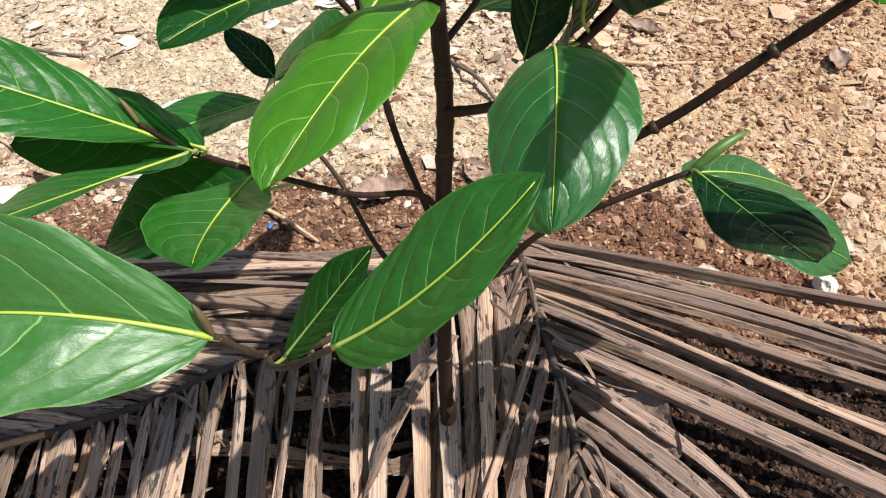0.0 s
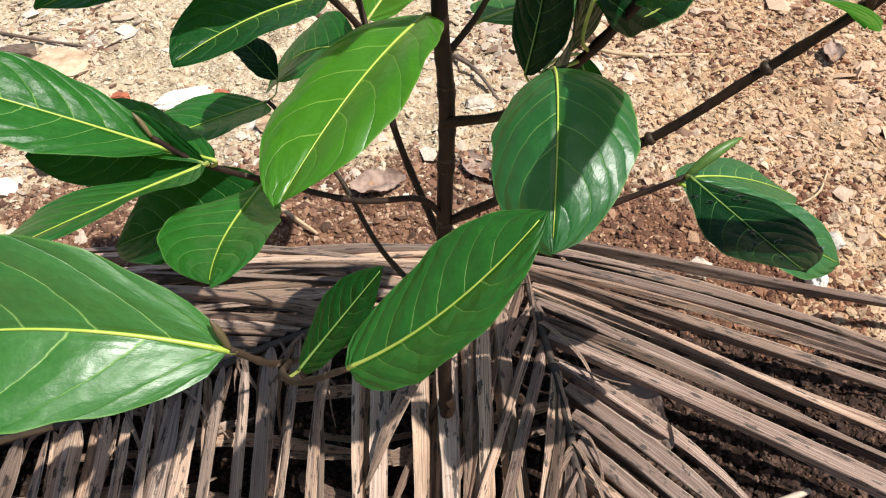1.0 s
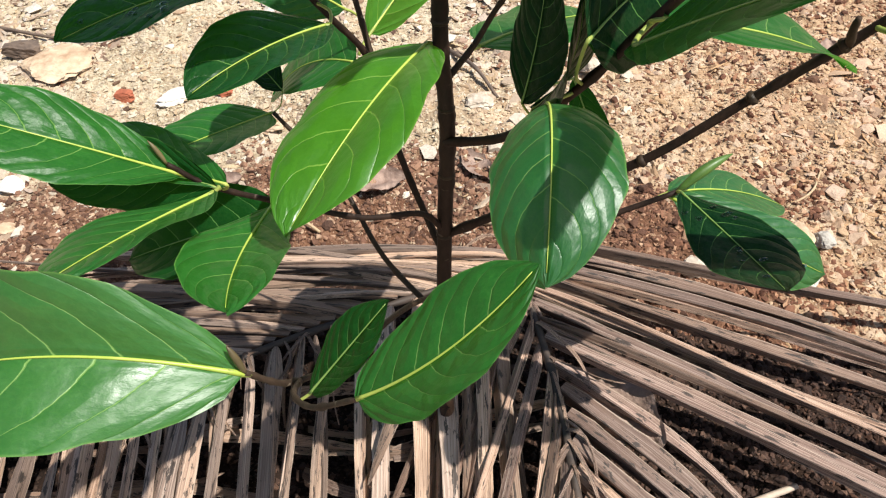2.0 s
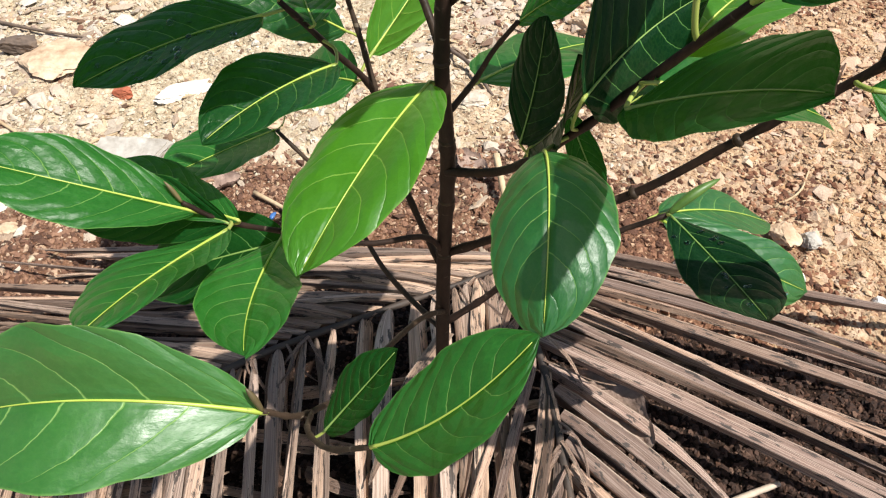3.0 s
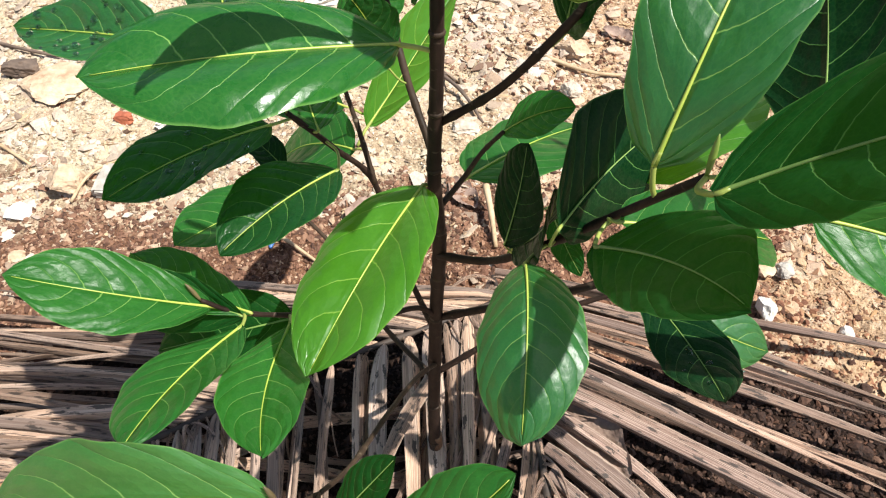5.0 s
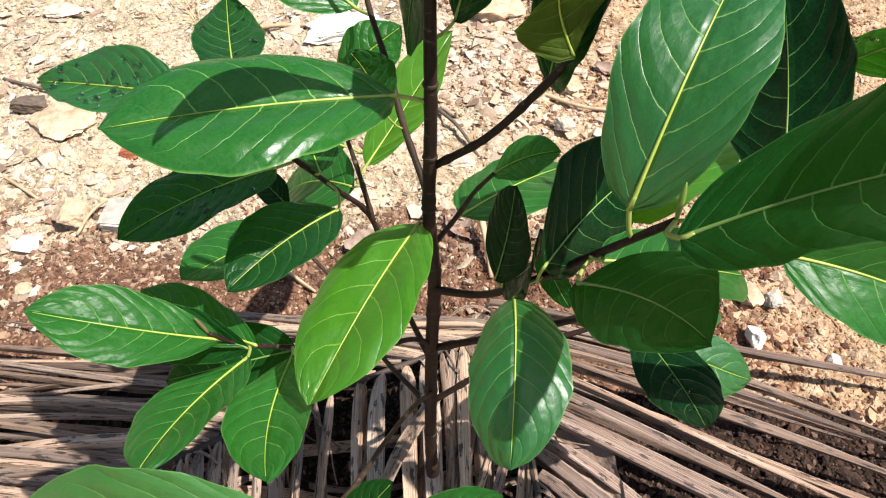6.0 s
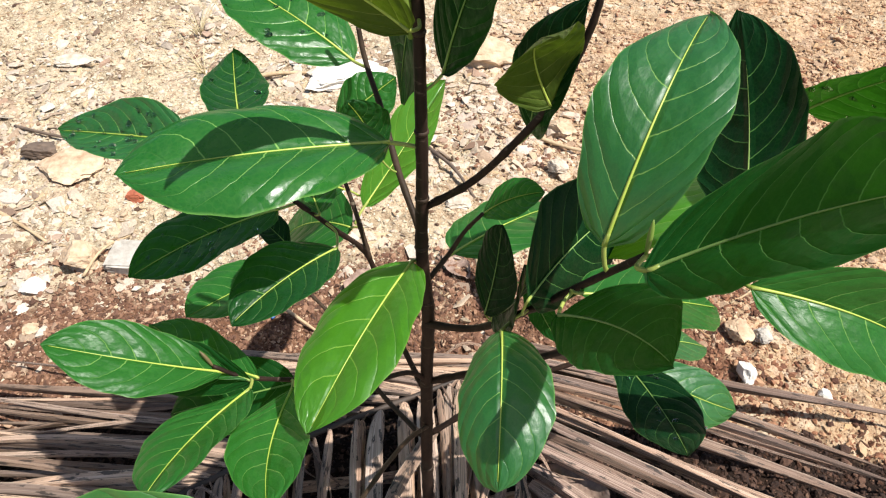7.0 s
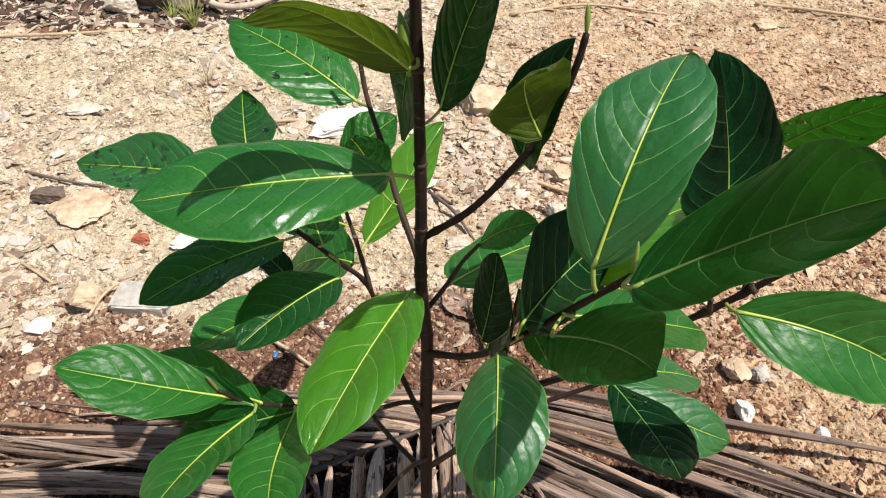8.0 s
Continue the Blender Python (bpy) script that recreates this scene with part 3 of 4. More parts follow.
for at, way in (((0.130, -0.051, 0.507), (0.5, -0.1, 0.55)), ((0.183, -0.062, 0.565), (0.5, -0.15, 0.6)), ((0.218, -0.074, 0.611), (0.5, -0.15, 0.6)), ((0.240, -0.083, 0.641), (0.5, -0.15, 0.6))):
    way = Vector(way).normalized()
    knot = min(STEMS, key=lambda p: (p - Vector(at)).length)
    ring = [knot + way * dz for dz in (-0.0028, -0.0010, 0.0010, 0.0028)]
    part("node", tube(bmesh.new(), ring, [0.0030, 0.0046, 0.0044, 0.0030], 10, 0.10, int(at[0] * 999)), twig_bark, sapling, "pale ring scar on the branch")
part("stub", tube(bmesh.new(), curve_points([(0.218, -0.076, 0.611), (0.214, -0.080, 0.622), (0.213, -0.082, 0.630)], 4), taper(9, 0.0028, 0.0016), 8, 0.2, 91), twig_bark, sapling, "short dry side stub")
part("bark_peel", tube(bmesh.new(), curve_points([(0.0014, -0.0012, 0.035), (0.0, -0.0016, 0.075), (-0.0016, -0.0014, 0.125)], 8), taper(17, 0.0078, 0.0070), 12, 0.18, 77), peel_mat, sapling, "orange-tan peeling bark at the foot of the stem")


def drop_mesh():
    bm = bmesh.new()
    bmesh.ops.create_uvsphere(bm, u_segments=12, v_segments=8, radius=1.0)
    return mesh_of("water_drop", bm, water_mat)


DROP = drop_mesh()


def leaf(mat, base, tip, half, roll, bow, fold, widest, bend, drops=0, curl=0.10, foot=None, full=0.58):
    """One leaf: a blade with its midrib and its stalk to the nearest stem. roll turns it about its length; bow and bend
    arch it along the normal and sideways, fold lifts its halves, widest moves its broadest place, a lower full rounds its ends."""
    b, t = Vector(base), Vector(tip)
    d = t - b
    length = d.length
    d.normalize()
    s0 = d.cross(Vector((0, 0, 1))).normalized()
    n0 = s0.cross(d)
    a = radians(roll)
    s = math.cos(a) * s0 + math.sin(a) * n0
    n = s.cross(d)
    c = (b + t) / 2 + 2 * bow * length * n + 2 * bend * length * s
    rng = random.Random(round(1e4 * (base[0] + 3 * base[1] + 7 * tip[2])))
    ph, amp = rng.random() * 6.28, 0.05 + 0.05 * rng.random()
    rows, cols = 26, 6
    bm = bmesh.new()
    uv = bm.loops.layers.uv.new("UVMap")
    grid, rib = [], []
    for i in range(rows + 1):
        u = i / rows
        m = (1 - u) ** 2 * b + 2 * u * (1 - u) * c + u * u * t
        p = min(1.0, max(0.0, u)) ** widest
        w = half * math.sin(math.pi * p) ** (full + (0.16 * max(0.0, p - 0.6) / 0.4 if p > 0.6 else 0.0)) + 0.0004
        rib.append(m)
        row = []
        for j in range(-cols, cols + 1):
            v = j / cols
            wave = amp * half * abs(v) ** 2.5 * math.sin(9 * u + ph + (1.7 if v > 0 else 0.0))
            lift = (fold + curl) * w * abs(v) ** 1.15 - curl * w * abs(v) ** 3 + wave
            row.append(bm.verts.new(m + s * (w * v * (1 + 0.022 * math.sin(23 * u + ph * 2 + 2 * v) + 0.012 * math.sin(41 * u + ph * 5 - 3 * v))) + n * lift))
        grid.append(row)
    for i in range(rows):
        for j in range(2 * cols):
            f = bm.faces.new((grid[i][j], grid[i][j + 1], grid[i + 1][j + 1], grid[i + 1][j]))
            for loop, (p, q) in zip(f.loops, ((i, j), (i, j + 1), (i + 1, j + 1), (i + 1, j))):
                loop[uv].uv = (p / rows, q / (2 * cols))
    spots = [[v.co.copy() for v in row] for row in grid]
    blade = part("leaf", bm, mat, sapling)
    pts = [p + n * 0.0003 for p in rib[:-1]]
    k = (0.0060 if mat is shaded_leaf else 0.0080) * length + 0.0004
    part("midrib", tube(bmesh.new(), pts, taper(len(pts), k, 0.0002, 0.42), 6), dark_midrib_mat if mat in (shaded_leaf, shaded_matt_leaf) else midrib_mat, blade, "pale yellow-green midrib")
    back = b - (c - b).normalized() * 0.016 - Vector((0, 0, 0.010))
    foot = Vector(foot) if foot else min(STEMS, key=lambda p: (p - b).length + 0.6 * (p - back).length)
    if (foot - b).length < 0.085:
        mid = (b + foot) / 2 - (c - b).normalized() * 0.15 * (foot - b).length
        stalk = curve_points([foot, mid, b, rib[1]], 4)
    else:
        stalk = curve_points([b - d * 0.02 - Vector((0, 0, 0.004)), b - d * 0.008, b, rib[1]], 4)
    part("petiole", tube(bmesh.new(), stalk, taper(len(stalk), k * 0.9, k * 0.9), 7), petiole_mat, blade, "yellow-green leaf stalk")
    for _ in range(drops):
        i, j = rng.randrange(3, rows - 3), rng.randrange(1, 2 * cols)
        p = Vector(spots[i][j]).lerp(Vector(spots[i + 1][j - 1]), rng.random())
        r = 0.0011 + 0.0017 * rng.random() ** 1.6
        bead = new("water_drop", DROP)
        bead.parent = blade
        bead.matrix_basis = Matrix.Translation(p + n * 0.2 * r) @ n.to_track_quat("Z", "Y").to_matrix().to_4x4() @ Matrix.Diagonal((r * (1.0 + rng.random() * 0.8), r, 0.5 * r, 1))
        tagged(bead, "clear bead of rain water")
    return blade


leaf(broad_leaf, (-0.103, -0.226, 0.533), (-0.275, -0.222, 0.522), 0.0396, 41, 0.16, 0.36, 0.97, 0.09, curl=0.2)
leaf(young_leaf, (-0.011, -0.006, 0.572), (-0.089, -0.151, 0.548), 0.0445, -18, 0.07, 0.10, 1.03, -0.03, curl=0.32)
leaf(soft_leaf, (0.054, -0.093, 0.588), (0.04, -0.214, 0.579), 0.0325, -15, 0.23, -0.46, 1.16, -0.06, curl=0.2, full=0.47)
leaf(shaded_leaf, (0.183, -0.008, 0.435), (0.206, -0.144, 0.48), 0.0316, -4, -0.08, 0.04, 1.15, -0.07, 14)
leaf(soft_leaf, (0.18, -0.0, 0.421), (0.315, -0.034, 0.36), 0.0291, -22, 0.10, -0.03, 1.30, 0.06)
leaf(soft_leaf, (0.18, 0.01, 0.416), (0.309, 0.049, 0.357), 0.0295, 4, 0.05, -0.00, 1.11, -0.03)
leaf(mid_leaf, (-0.041, -0.27, 0.582), (0.027, -0.256, 0.645), 0.0242, 5, 0.00, 0.19, 1.01, 0.08)
leaf(shaded_matt_leaf, (-0.069, -0.24, 0.537), (-0.03, -0.219, 0.579), 0.0156, 10, 0.01, 0.11, 1.03, 0.01)
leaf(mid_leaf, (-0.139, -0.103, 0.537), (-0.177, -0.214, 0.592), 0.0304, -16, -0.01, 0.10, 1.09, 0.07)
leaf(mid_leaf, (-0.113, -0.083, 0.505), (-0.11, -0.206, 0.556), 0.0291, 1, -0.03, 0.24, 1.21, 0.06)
leaf(shaded_matt_leaf, (-0.118, -0.048, 0.462), (-0.243, -0.048, 0.416), 0.0351, 19, 0.07, 0.34, 0.90, -0.02)
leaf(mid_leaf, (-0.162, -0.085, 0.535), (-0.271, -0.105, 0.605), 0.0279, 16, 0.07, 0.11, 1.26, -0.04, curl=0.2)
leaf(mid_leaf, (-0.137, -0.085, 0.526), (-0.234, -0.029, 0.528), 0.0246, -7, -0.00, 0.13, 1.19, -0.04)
leaf(shaded_matt_leaf, (-0.141, -0.088, 0.526), (-0.254, -0.071, 0.523), 0.0240, 54, -0.01, 0.12, 1.14, 0.06)
leaf(deep_leaf, (-0.121, 0.027, 0.604), (-0.227, -0.041, 0.6), 0.0346, -1, 0.02, 0.15, 1.02, 0.04, 22)
leaf(deep_leaf, (-0.073, 0.001, 0.583), (-0.146, -0.08, 0.588), 0.0323, 1, 0.04, 0.22, 1.03, 0.02)
leaf(mid_leaf, (-0.164, 0.15, 0.399), (-0.25, 0.066, 0.418), 0.0450, -9, 0.01, 0.13, 0.96, -0.00)
leaf(shaded_leaf, (-0.154, 0.17, 0.41), (-0.194, 0.19, 0.45), 0.0215, -8, 0.02, 0.05, 1.05, 0.02)
leaf(mid_leaf, (-0.081, 0.17, 0.44), (-0.178, 0.227, 0.362), 0.0468, 17, 0.10, 0.10, 0.83, 0.06)
leaf(mid_leaf, (-0.088, 0.031, 0.594), (-0.106, 0.125, 0.581), 0.0223, -2, 0.02, 0.08, 0.90, -0.04)
leaf(deep_leaf, (-0.086, 0.179, 0.49), (-0.187, 0.146, 0.557), 0.0293, 44, 0.04, 0.04, 1.05, 0.03)
leaf(pale_leaf, (-0.024, -0.003, 0.694), (-0.201, -0.05, 0.71), 0.0556, 2, 0.04, -0.01, 1.09, -0.02, curl=0.5)
leaf(soft_leaf, (-0.163, -0.017, 0.71), (-0.269, 0.029, 0.688), 0.0241, 23, -0.00, 0.42, 0.68, 0.01, 34)
leaf(deep_leaf, (-0.143, 0.056, 0.678), (-0.165, 0.162, 0.672), 0.0274, -4, -0.05, 0.01, 0.86, -0.01, 8)
leaf(pale_leaf, (-0.058, 0.145, 0.669), (-0.179, 0.223, 0.712), 0.0413, 9, 0.07, -0.03, 0.93, -0.01, 12)
leaf(olive_leaf, (-0.007, -0.027, 0.796), (-0.088, -0.102, 0.864), 0.0254, 145, -0.21, 0.21, 0.76, -0.13)
leaf(shaded_leaf, (0.002, 0.053, 0.796), (-0.017, 0.090, 0.662), 0.0336, 81, 0.02, 0.01, 0.82, 0.01)
leaf(shaded_leaf, (0.015, 0.004, 0.746), (0.043, -0.06, 0.876), 0.0250, -99, -0.02, 0.05, 1.03, -0.05)
leaf(young_leaf, (-0.065, 0.176, 0.466), (0.031, 0.303, 0.544), 0.0380, 103, -0.01, 0.09, 0.98, 0.00)
leaf(deep_leaf, (-0.036, 0.045, 0.643), (-0.056, 0.040, 0.700), 0.0205, 84, -0.03, 0.05, 1.05, 0.05, foot=(-0.020, 0.048, 0.622))
leaf(mid_leaf, (-0.075, 0.120, 0.620), (-0.021, 0.140, 0.655), 0.0250, -30, 0.04, 0.05, 1.0, 0.0, foot=(-0.074, 0.092, 0.590))
leaf(olive_leaf, (-0.073, 0.092, 0.588), (-0.062, 0.108, 0.640), 0.0180, -20, 0.03, 0.10, 1.0, 0.0, foot=(-0.0735, 0.092, 0.585))
leaf(mid_leaf, (0.023, 0.019, 0.552), (0.138, 0.117, 0.516), 0.0444, 11, 0.04, -0.01, 0.99, 0.00)
leaf(mid_leaf, (0.048, 0.018, 0.6), (0.095, 0.005, 0.635), 0.0177, -22, 0.05, 0.06, 1.16, -0.05)
leaf(shaded_leaf, (0.046, -0.054, 0.559), (0.057, -0.034, 0.639), 0.0267, 35, -0.03, -0.03, 0.98, -0.00)
leaf(shaded_leaf, (0.053, -0.051, 0.552), (0.068, -0.081, 0.646), 0.0259, 148, 0.09, 0.22, 0.95, -0.00)
leaf(shaded_leaf, (0.068, -0.103, 0.632), (0.160, -0.012, 0.640), 0.0430, -64, -0.01, -0.12, 0.93, -0.05, foot=(0.077, -0.072, 0.585))
leaf(soft_leaf, (0.108, -0.116, 0.699), (0.189, 0.012, 0.781), 0.0393, 9, 0.22, 0.06, 0.84, 0.05)
leaf(young_leaf, (0.136, -0.046, 0.612), (0.240, 0.030, 0.630), 0.0420, 17, 0.09, 0.08, 0.72, -0.04, foot=(0.088, -0.086, 0.612))
leaf(shaded_leaf, (0.188, -0.116, 0.718), (0.218, 0.032, 0.772), 0.0386, -130, 0.07, 0.02, 0.88, 0.01)
leaf(shaded_matt_leaf, (0.115, -0.169, 0.735), (0.179, -0.246, 0.86), 0.0440, -25, -0.07, 0.21, 0.96, -0.12)
leaf(shaded_matt_leaf, (0.085, -0.125, 0.644), (0.113, -0.229, 0.735), 0.0334, -29, -0.01, 0.11, 1.09, -0.06)
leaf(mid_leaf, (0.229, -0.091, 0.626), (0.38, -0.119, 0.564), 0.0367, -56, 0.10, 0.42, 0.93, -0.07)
leaf(shaded_matt_leaf, (0.279, 0.011, 0.703), (0.302, -0.082, 0.803), 0.0230, -138, -0.00, 0.37, 0.80, -0.03, 14)
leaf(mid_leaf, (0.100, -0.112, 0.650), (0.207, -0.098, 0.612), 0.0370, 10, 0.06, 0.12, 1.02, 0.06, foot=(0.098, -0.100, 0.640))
leaf(shaded_matt_leaf, (0.088, 0.0, 0.538), (0.120, -0.02, 0.472), 0.0115, -54, 0.03, 0.15, 0.97, 0.02)
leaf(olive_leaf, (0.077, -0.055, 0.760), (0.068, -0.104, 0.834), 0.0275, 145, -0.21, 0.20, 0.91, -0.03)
leaf(shaded_leaf, (0.072, -0.027, 0.718), (0.096, -0.039, 0.82), 0.0256, -52, 0.08, 0.18, 0.84, -0.01)

def bud(base, tip, r, mat, label):
    b, t = Vector(base), Vector(tip)
    pts = [b.lerp(t, i / 8) + Vector((0, 0, 0.08 * (t - b).length * math.sin(math.pi * i / 8))) for i in range(9)]
    part("bud", tube(bmesh.new(), pts, [r * max(0.08, math.sin(math.pi * (0.12 + 0.86 * i / 8)) ** 0.8) for i in range(9)], 8), mat, sapling, label)


bud((0.126, -0.137, 0.712), (0.127, -0.132, 0.736), 0.0019, bud_mat, "pale green pointed leaf bud")
bud((0.099, -0.050, 0.828), (0.098, -0.048, 0.846), 0.0018, bud_mat, "slim green end bud")
bud((-0.168, -0.086, 0.545), (-0.176, -0.082, 0.560), 0.0016, stipule_mat, "brown dry bud sheath")
bud((-0.102, -0.226, 0.534), (-0.108, -0.222, 0.551), 0.0019, stipule_mat, "brown dry bud sheath")
bud((0.182, -0.003, 0.430), (0.226, 0.017, 0.451), 0.0044, young_bud_mat, "green rolled young leaf bud")
bud((-0.006, 0.0, 0.775), (-0.012, 0.004, 0.82), 0.0045, bud_mat, "pale green leaf bud at the stem")


# ---- fallen coconut fronds ----
def leaflet(frond, start, end, width, sag, twist, seed, mat, crease=0.85, ears=False):
    """One dry leaflet: a long strip folded along its midline, ragged and narrowing to its tip; ears: pinched, round-shouldered foot."""
    rng = random.Random(seed)
    a, b = Vector(start), Vector(end)
    rows = 22
    bm = bmesh.new()
    uv = bm.loops.layers.uv.new("UVMap")
    d = (b - a).normalized()
    s0 = d.cross(Vector((0, 0, 1))).normalized()
    n0 = s0.cross(d)
    off = Vector((rng.uniform(-1, 1), rng.uniform(-1, 1), 0)) * 0.012
    grid = []
    ph = rng.random() * 6.28
    cols = (-1.0, -0.72, -0.40, -0.08, 0.08, 0.40, 0.72, 1.0)
    for i in range(rows + 1):
        u = (i / rows) ** (1.5 if ears else 1.0)
        m = a.lerp(b, u) + Vector((0, 0, sag * math.sin(math.pi * u ** 0.7))) + off * math.sin(math.pi * u) + n0 * 0.002 * math.sin(8 * u + ph)
        foot = 0.10 + 0.90 * math.sin(min(1.0, u * 9) * math.pi / 2) ** 0.55 if ears else 0.8 + 0.2 * min(1.0, u * 16) ** 0.6
        w = width * foot * (1 - max(0.0, (u - 0.30) / 0.70) ** 1.8) ** 0.8 + 0.0008
        an = radians(twist) * (0.7 + 0.3 * u) + 0.22 * math.sin(5 * u + ph)
        s = math.cos(an) * s0 + math.sin(an) * n0
        n = s.cross(d)
        fold = crease + 0.40 * math.sin(3 * u + ph)
        row = []
        for v in cols:
            rag = 1 + (0.16 * noise.noise(Vector((26 * u, 3 * v, seed))) if abs(v) > 0.9 else 0.0)
            lift = 0.14 * w * math.sin(11 * u + 3 * v + ph) + 0.10 * w * noise.noise(Vector((14 * u, 4 * v, seed + 0.5)))
            lip = (0.5 * w * max(0.0, 1 - u * 7) * abs(v)) if ears else 0.0
            row.append(bm.verts.new(m + s * (w * v * rag) - n * (fold * w * (abs(v) - 0.08)) + n * (lift + lip)))
        grid.append(row)
    for i in range(rows):
        for j in range(len(cols) - 1):
            f = bm.faces.new((grid[i][j], grid[i][j + 1], grid[i + 1][j + 1], grid[i + 1][j]))
            for loop, (p, q) in zip(f.loops, ((i, j), (i, j + 1), (i + 1, j + 1), (i + 1, j))):
                loop[uv].uv = ((p / rows) ** (1.5 if ears else 1.0), (cols[q] + 1) / 2)
    return part("leaflet", bm, mat, frond, smooth=False)


def along(pts, s):
    x = s * (len(pts) - 1)
    i = min(int(x), len(pts) - 2)
    return pts[i].lerp(pts[i + 1], x - i)


def frond_west():
    fr = thing("palm_frond", "dry grey-brown coconut palm frond lying on the damp soil", "palm frond", "fallen palm fronds")
    pts = curve_points([(0.10, 0.205, 0.112), (-0.003, 0.168, 0.103), (-0.209, 0.092, 0.095), (-0.352, 0.022, 0.090), (-0.505, -0.034, 0.100), (-0.66, -0.075, 0.085)])
    part("rachis", tube(bmesh.new(), pts, taper(len(pts), 0.0034, 0.0056), 8, 0.3, 5), rachis_mat, fr, "dark weathered midrib of the frond")
    old = [p for p in pts if p.x < -0.41]
    part("rachis", tube(bmesh.new(), [p + Vector((0, -0.002, 0.0028)) for p in old], taper(len(old), 0.0034, 0.0060), 8, 0.2, 7), rachis_tan, fr, "orange-tan bare end of the midrib")
    rng = random.Random(11)
    for i in range(27):
        s = 0.09 + 0.86 * (i / 26) ** 1.08
        p = along(pts, s)
        slim = rng.random() < 0.28
        ln = rng.uniform(0.38, 0.50)
        lean = rng.uniform(-0.05, 0.05) + 0.10 * s
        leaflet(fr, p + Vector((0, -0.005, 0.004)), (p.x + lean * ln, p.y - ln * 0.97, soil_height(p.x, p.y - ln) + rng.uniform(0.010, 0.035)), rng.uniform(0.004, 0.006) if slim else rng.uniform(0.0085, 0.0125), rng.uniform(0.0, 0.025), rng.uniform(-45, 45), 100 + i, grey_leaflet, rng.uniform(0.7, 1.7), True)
    for i in range(54):
        s = 0.0 + 0.92 * i / 53
        p = along(pts, s)
        ln = rng.uniform(0.50, 0.68)
        up = rng.uniform(-0.08, 0.18) + 0.10 * (1 - s)
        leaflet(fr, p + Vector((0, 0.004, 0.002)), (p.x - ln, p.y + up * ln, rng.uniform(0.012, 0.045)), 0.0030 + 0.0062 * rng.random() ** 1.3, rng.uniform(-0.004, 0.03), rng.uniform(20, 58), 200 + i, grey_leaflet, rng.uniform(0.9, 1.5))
    for i in range(16):
        x, y = rng.uniform(-0.62, -0.02), rng.uniform(-0.22, 0.0)
        ln, a = rng.uniform(0.12, 0.30), rng.uniform(-0.35, 0.35) + math.pi * rng.randrange(2)
        leaflet(fr, (x, y, rng.uniform(0.008, 0.03)), (x + ln * math.cos(a), y + ln * math.sin(a), rng.uniform(0.004, 0.03)), rng.uniform(0.004, 0.011), rng.uniform(0.0, 0.012), rng.uniform(-30, 30), 700 + i, brown_leaflet, rng.uniform(0.3, 0.9))
    for i in range(30):
        p = along(pts, rng.uniform(0.05, 0.75))
        a, ln = rng.uniform(-2.4, -0.7), rng.uniform(0.03, 0.12)
        leaflet(fr, p + Vector((0, -0.003, 0.003)), (p.x + math.cos(a) * ln, p.y + math.sin(a) * ln, p.z - rng.uniform(0.0, 0.05)), rng.uniform(0.0006, 0.0020), rng.uniform(-0.005, 0.015), rng.uniform(-50, 50), 740 + i, brown_leaflet)
    for i in range(17):
        p = along(pts, 0.07 + 0.62 * (i + rng.uniform(-0.35, 0.35)) / 16)
        ln, lean = rng.uniform(0.26, 0.44), rng.uniform(-0.12, 0.16)
        leaflet(fr, p + Vector((0, -0.004, -0.004)), (p.x + lean * ln, p.y - ln * 0.98, soil_height(p.x, p.y - ln) + rng.uniform(0.006, 0.020)), rng.uniform(0.0030, 0.0080), rng.uniform(-0.012, 0.008), rng.uniform(-50, 50), 850 + i, grey_leaflet if i % 3 else brown_leaflet, rng.uniform(0.7, 1.6), True)
    for i in range(16):
        x, y = rng.uniform(-0.42, 0.06), rng.uniform(-0.16, 0.08)
        ln, a = rng.uniform(0.10, 0.24), rng.uniform(-0.3, 0.3)
        leaflet(fr, (x, y, rng.uniform(0.010, 0.035)), (x + ln * math.cos(a), y + ln * math.sin(a), rng.uniform(0.008, 0.035)), rng.uniform(0.004, 0.010), rng.uniform(0.0, 0.010), rng.uniform(-30, 30), 880 + i, grey_leaflet, rng.uniform(0.3, 0.9))
    leaflet(fr, (0.006, 0.095, 0.118), (-0.088, -0.085, 0.088), 0.0085, 0.012, 12, 801, grey_leaflet, 0.5)
    return fr


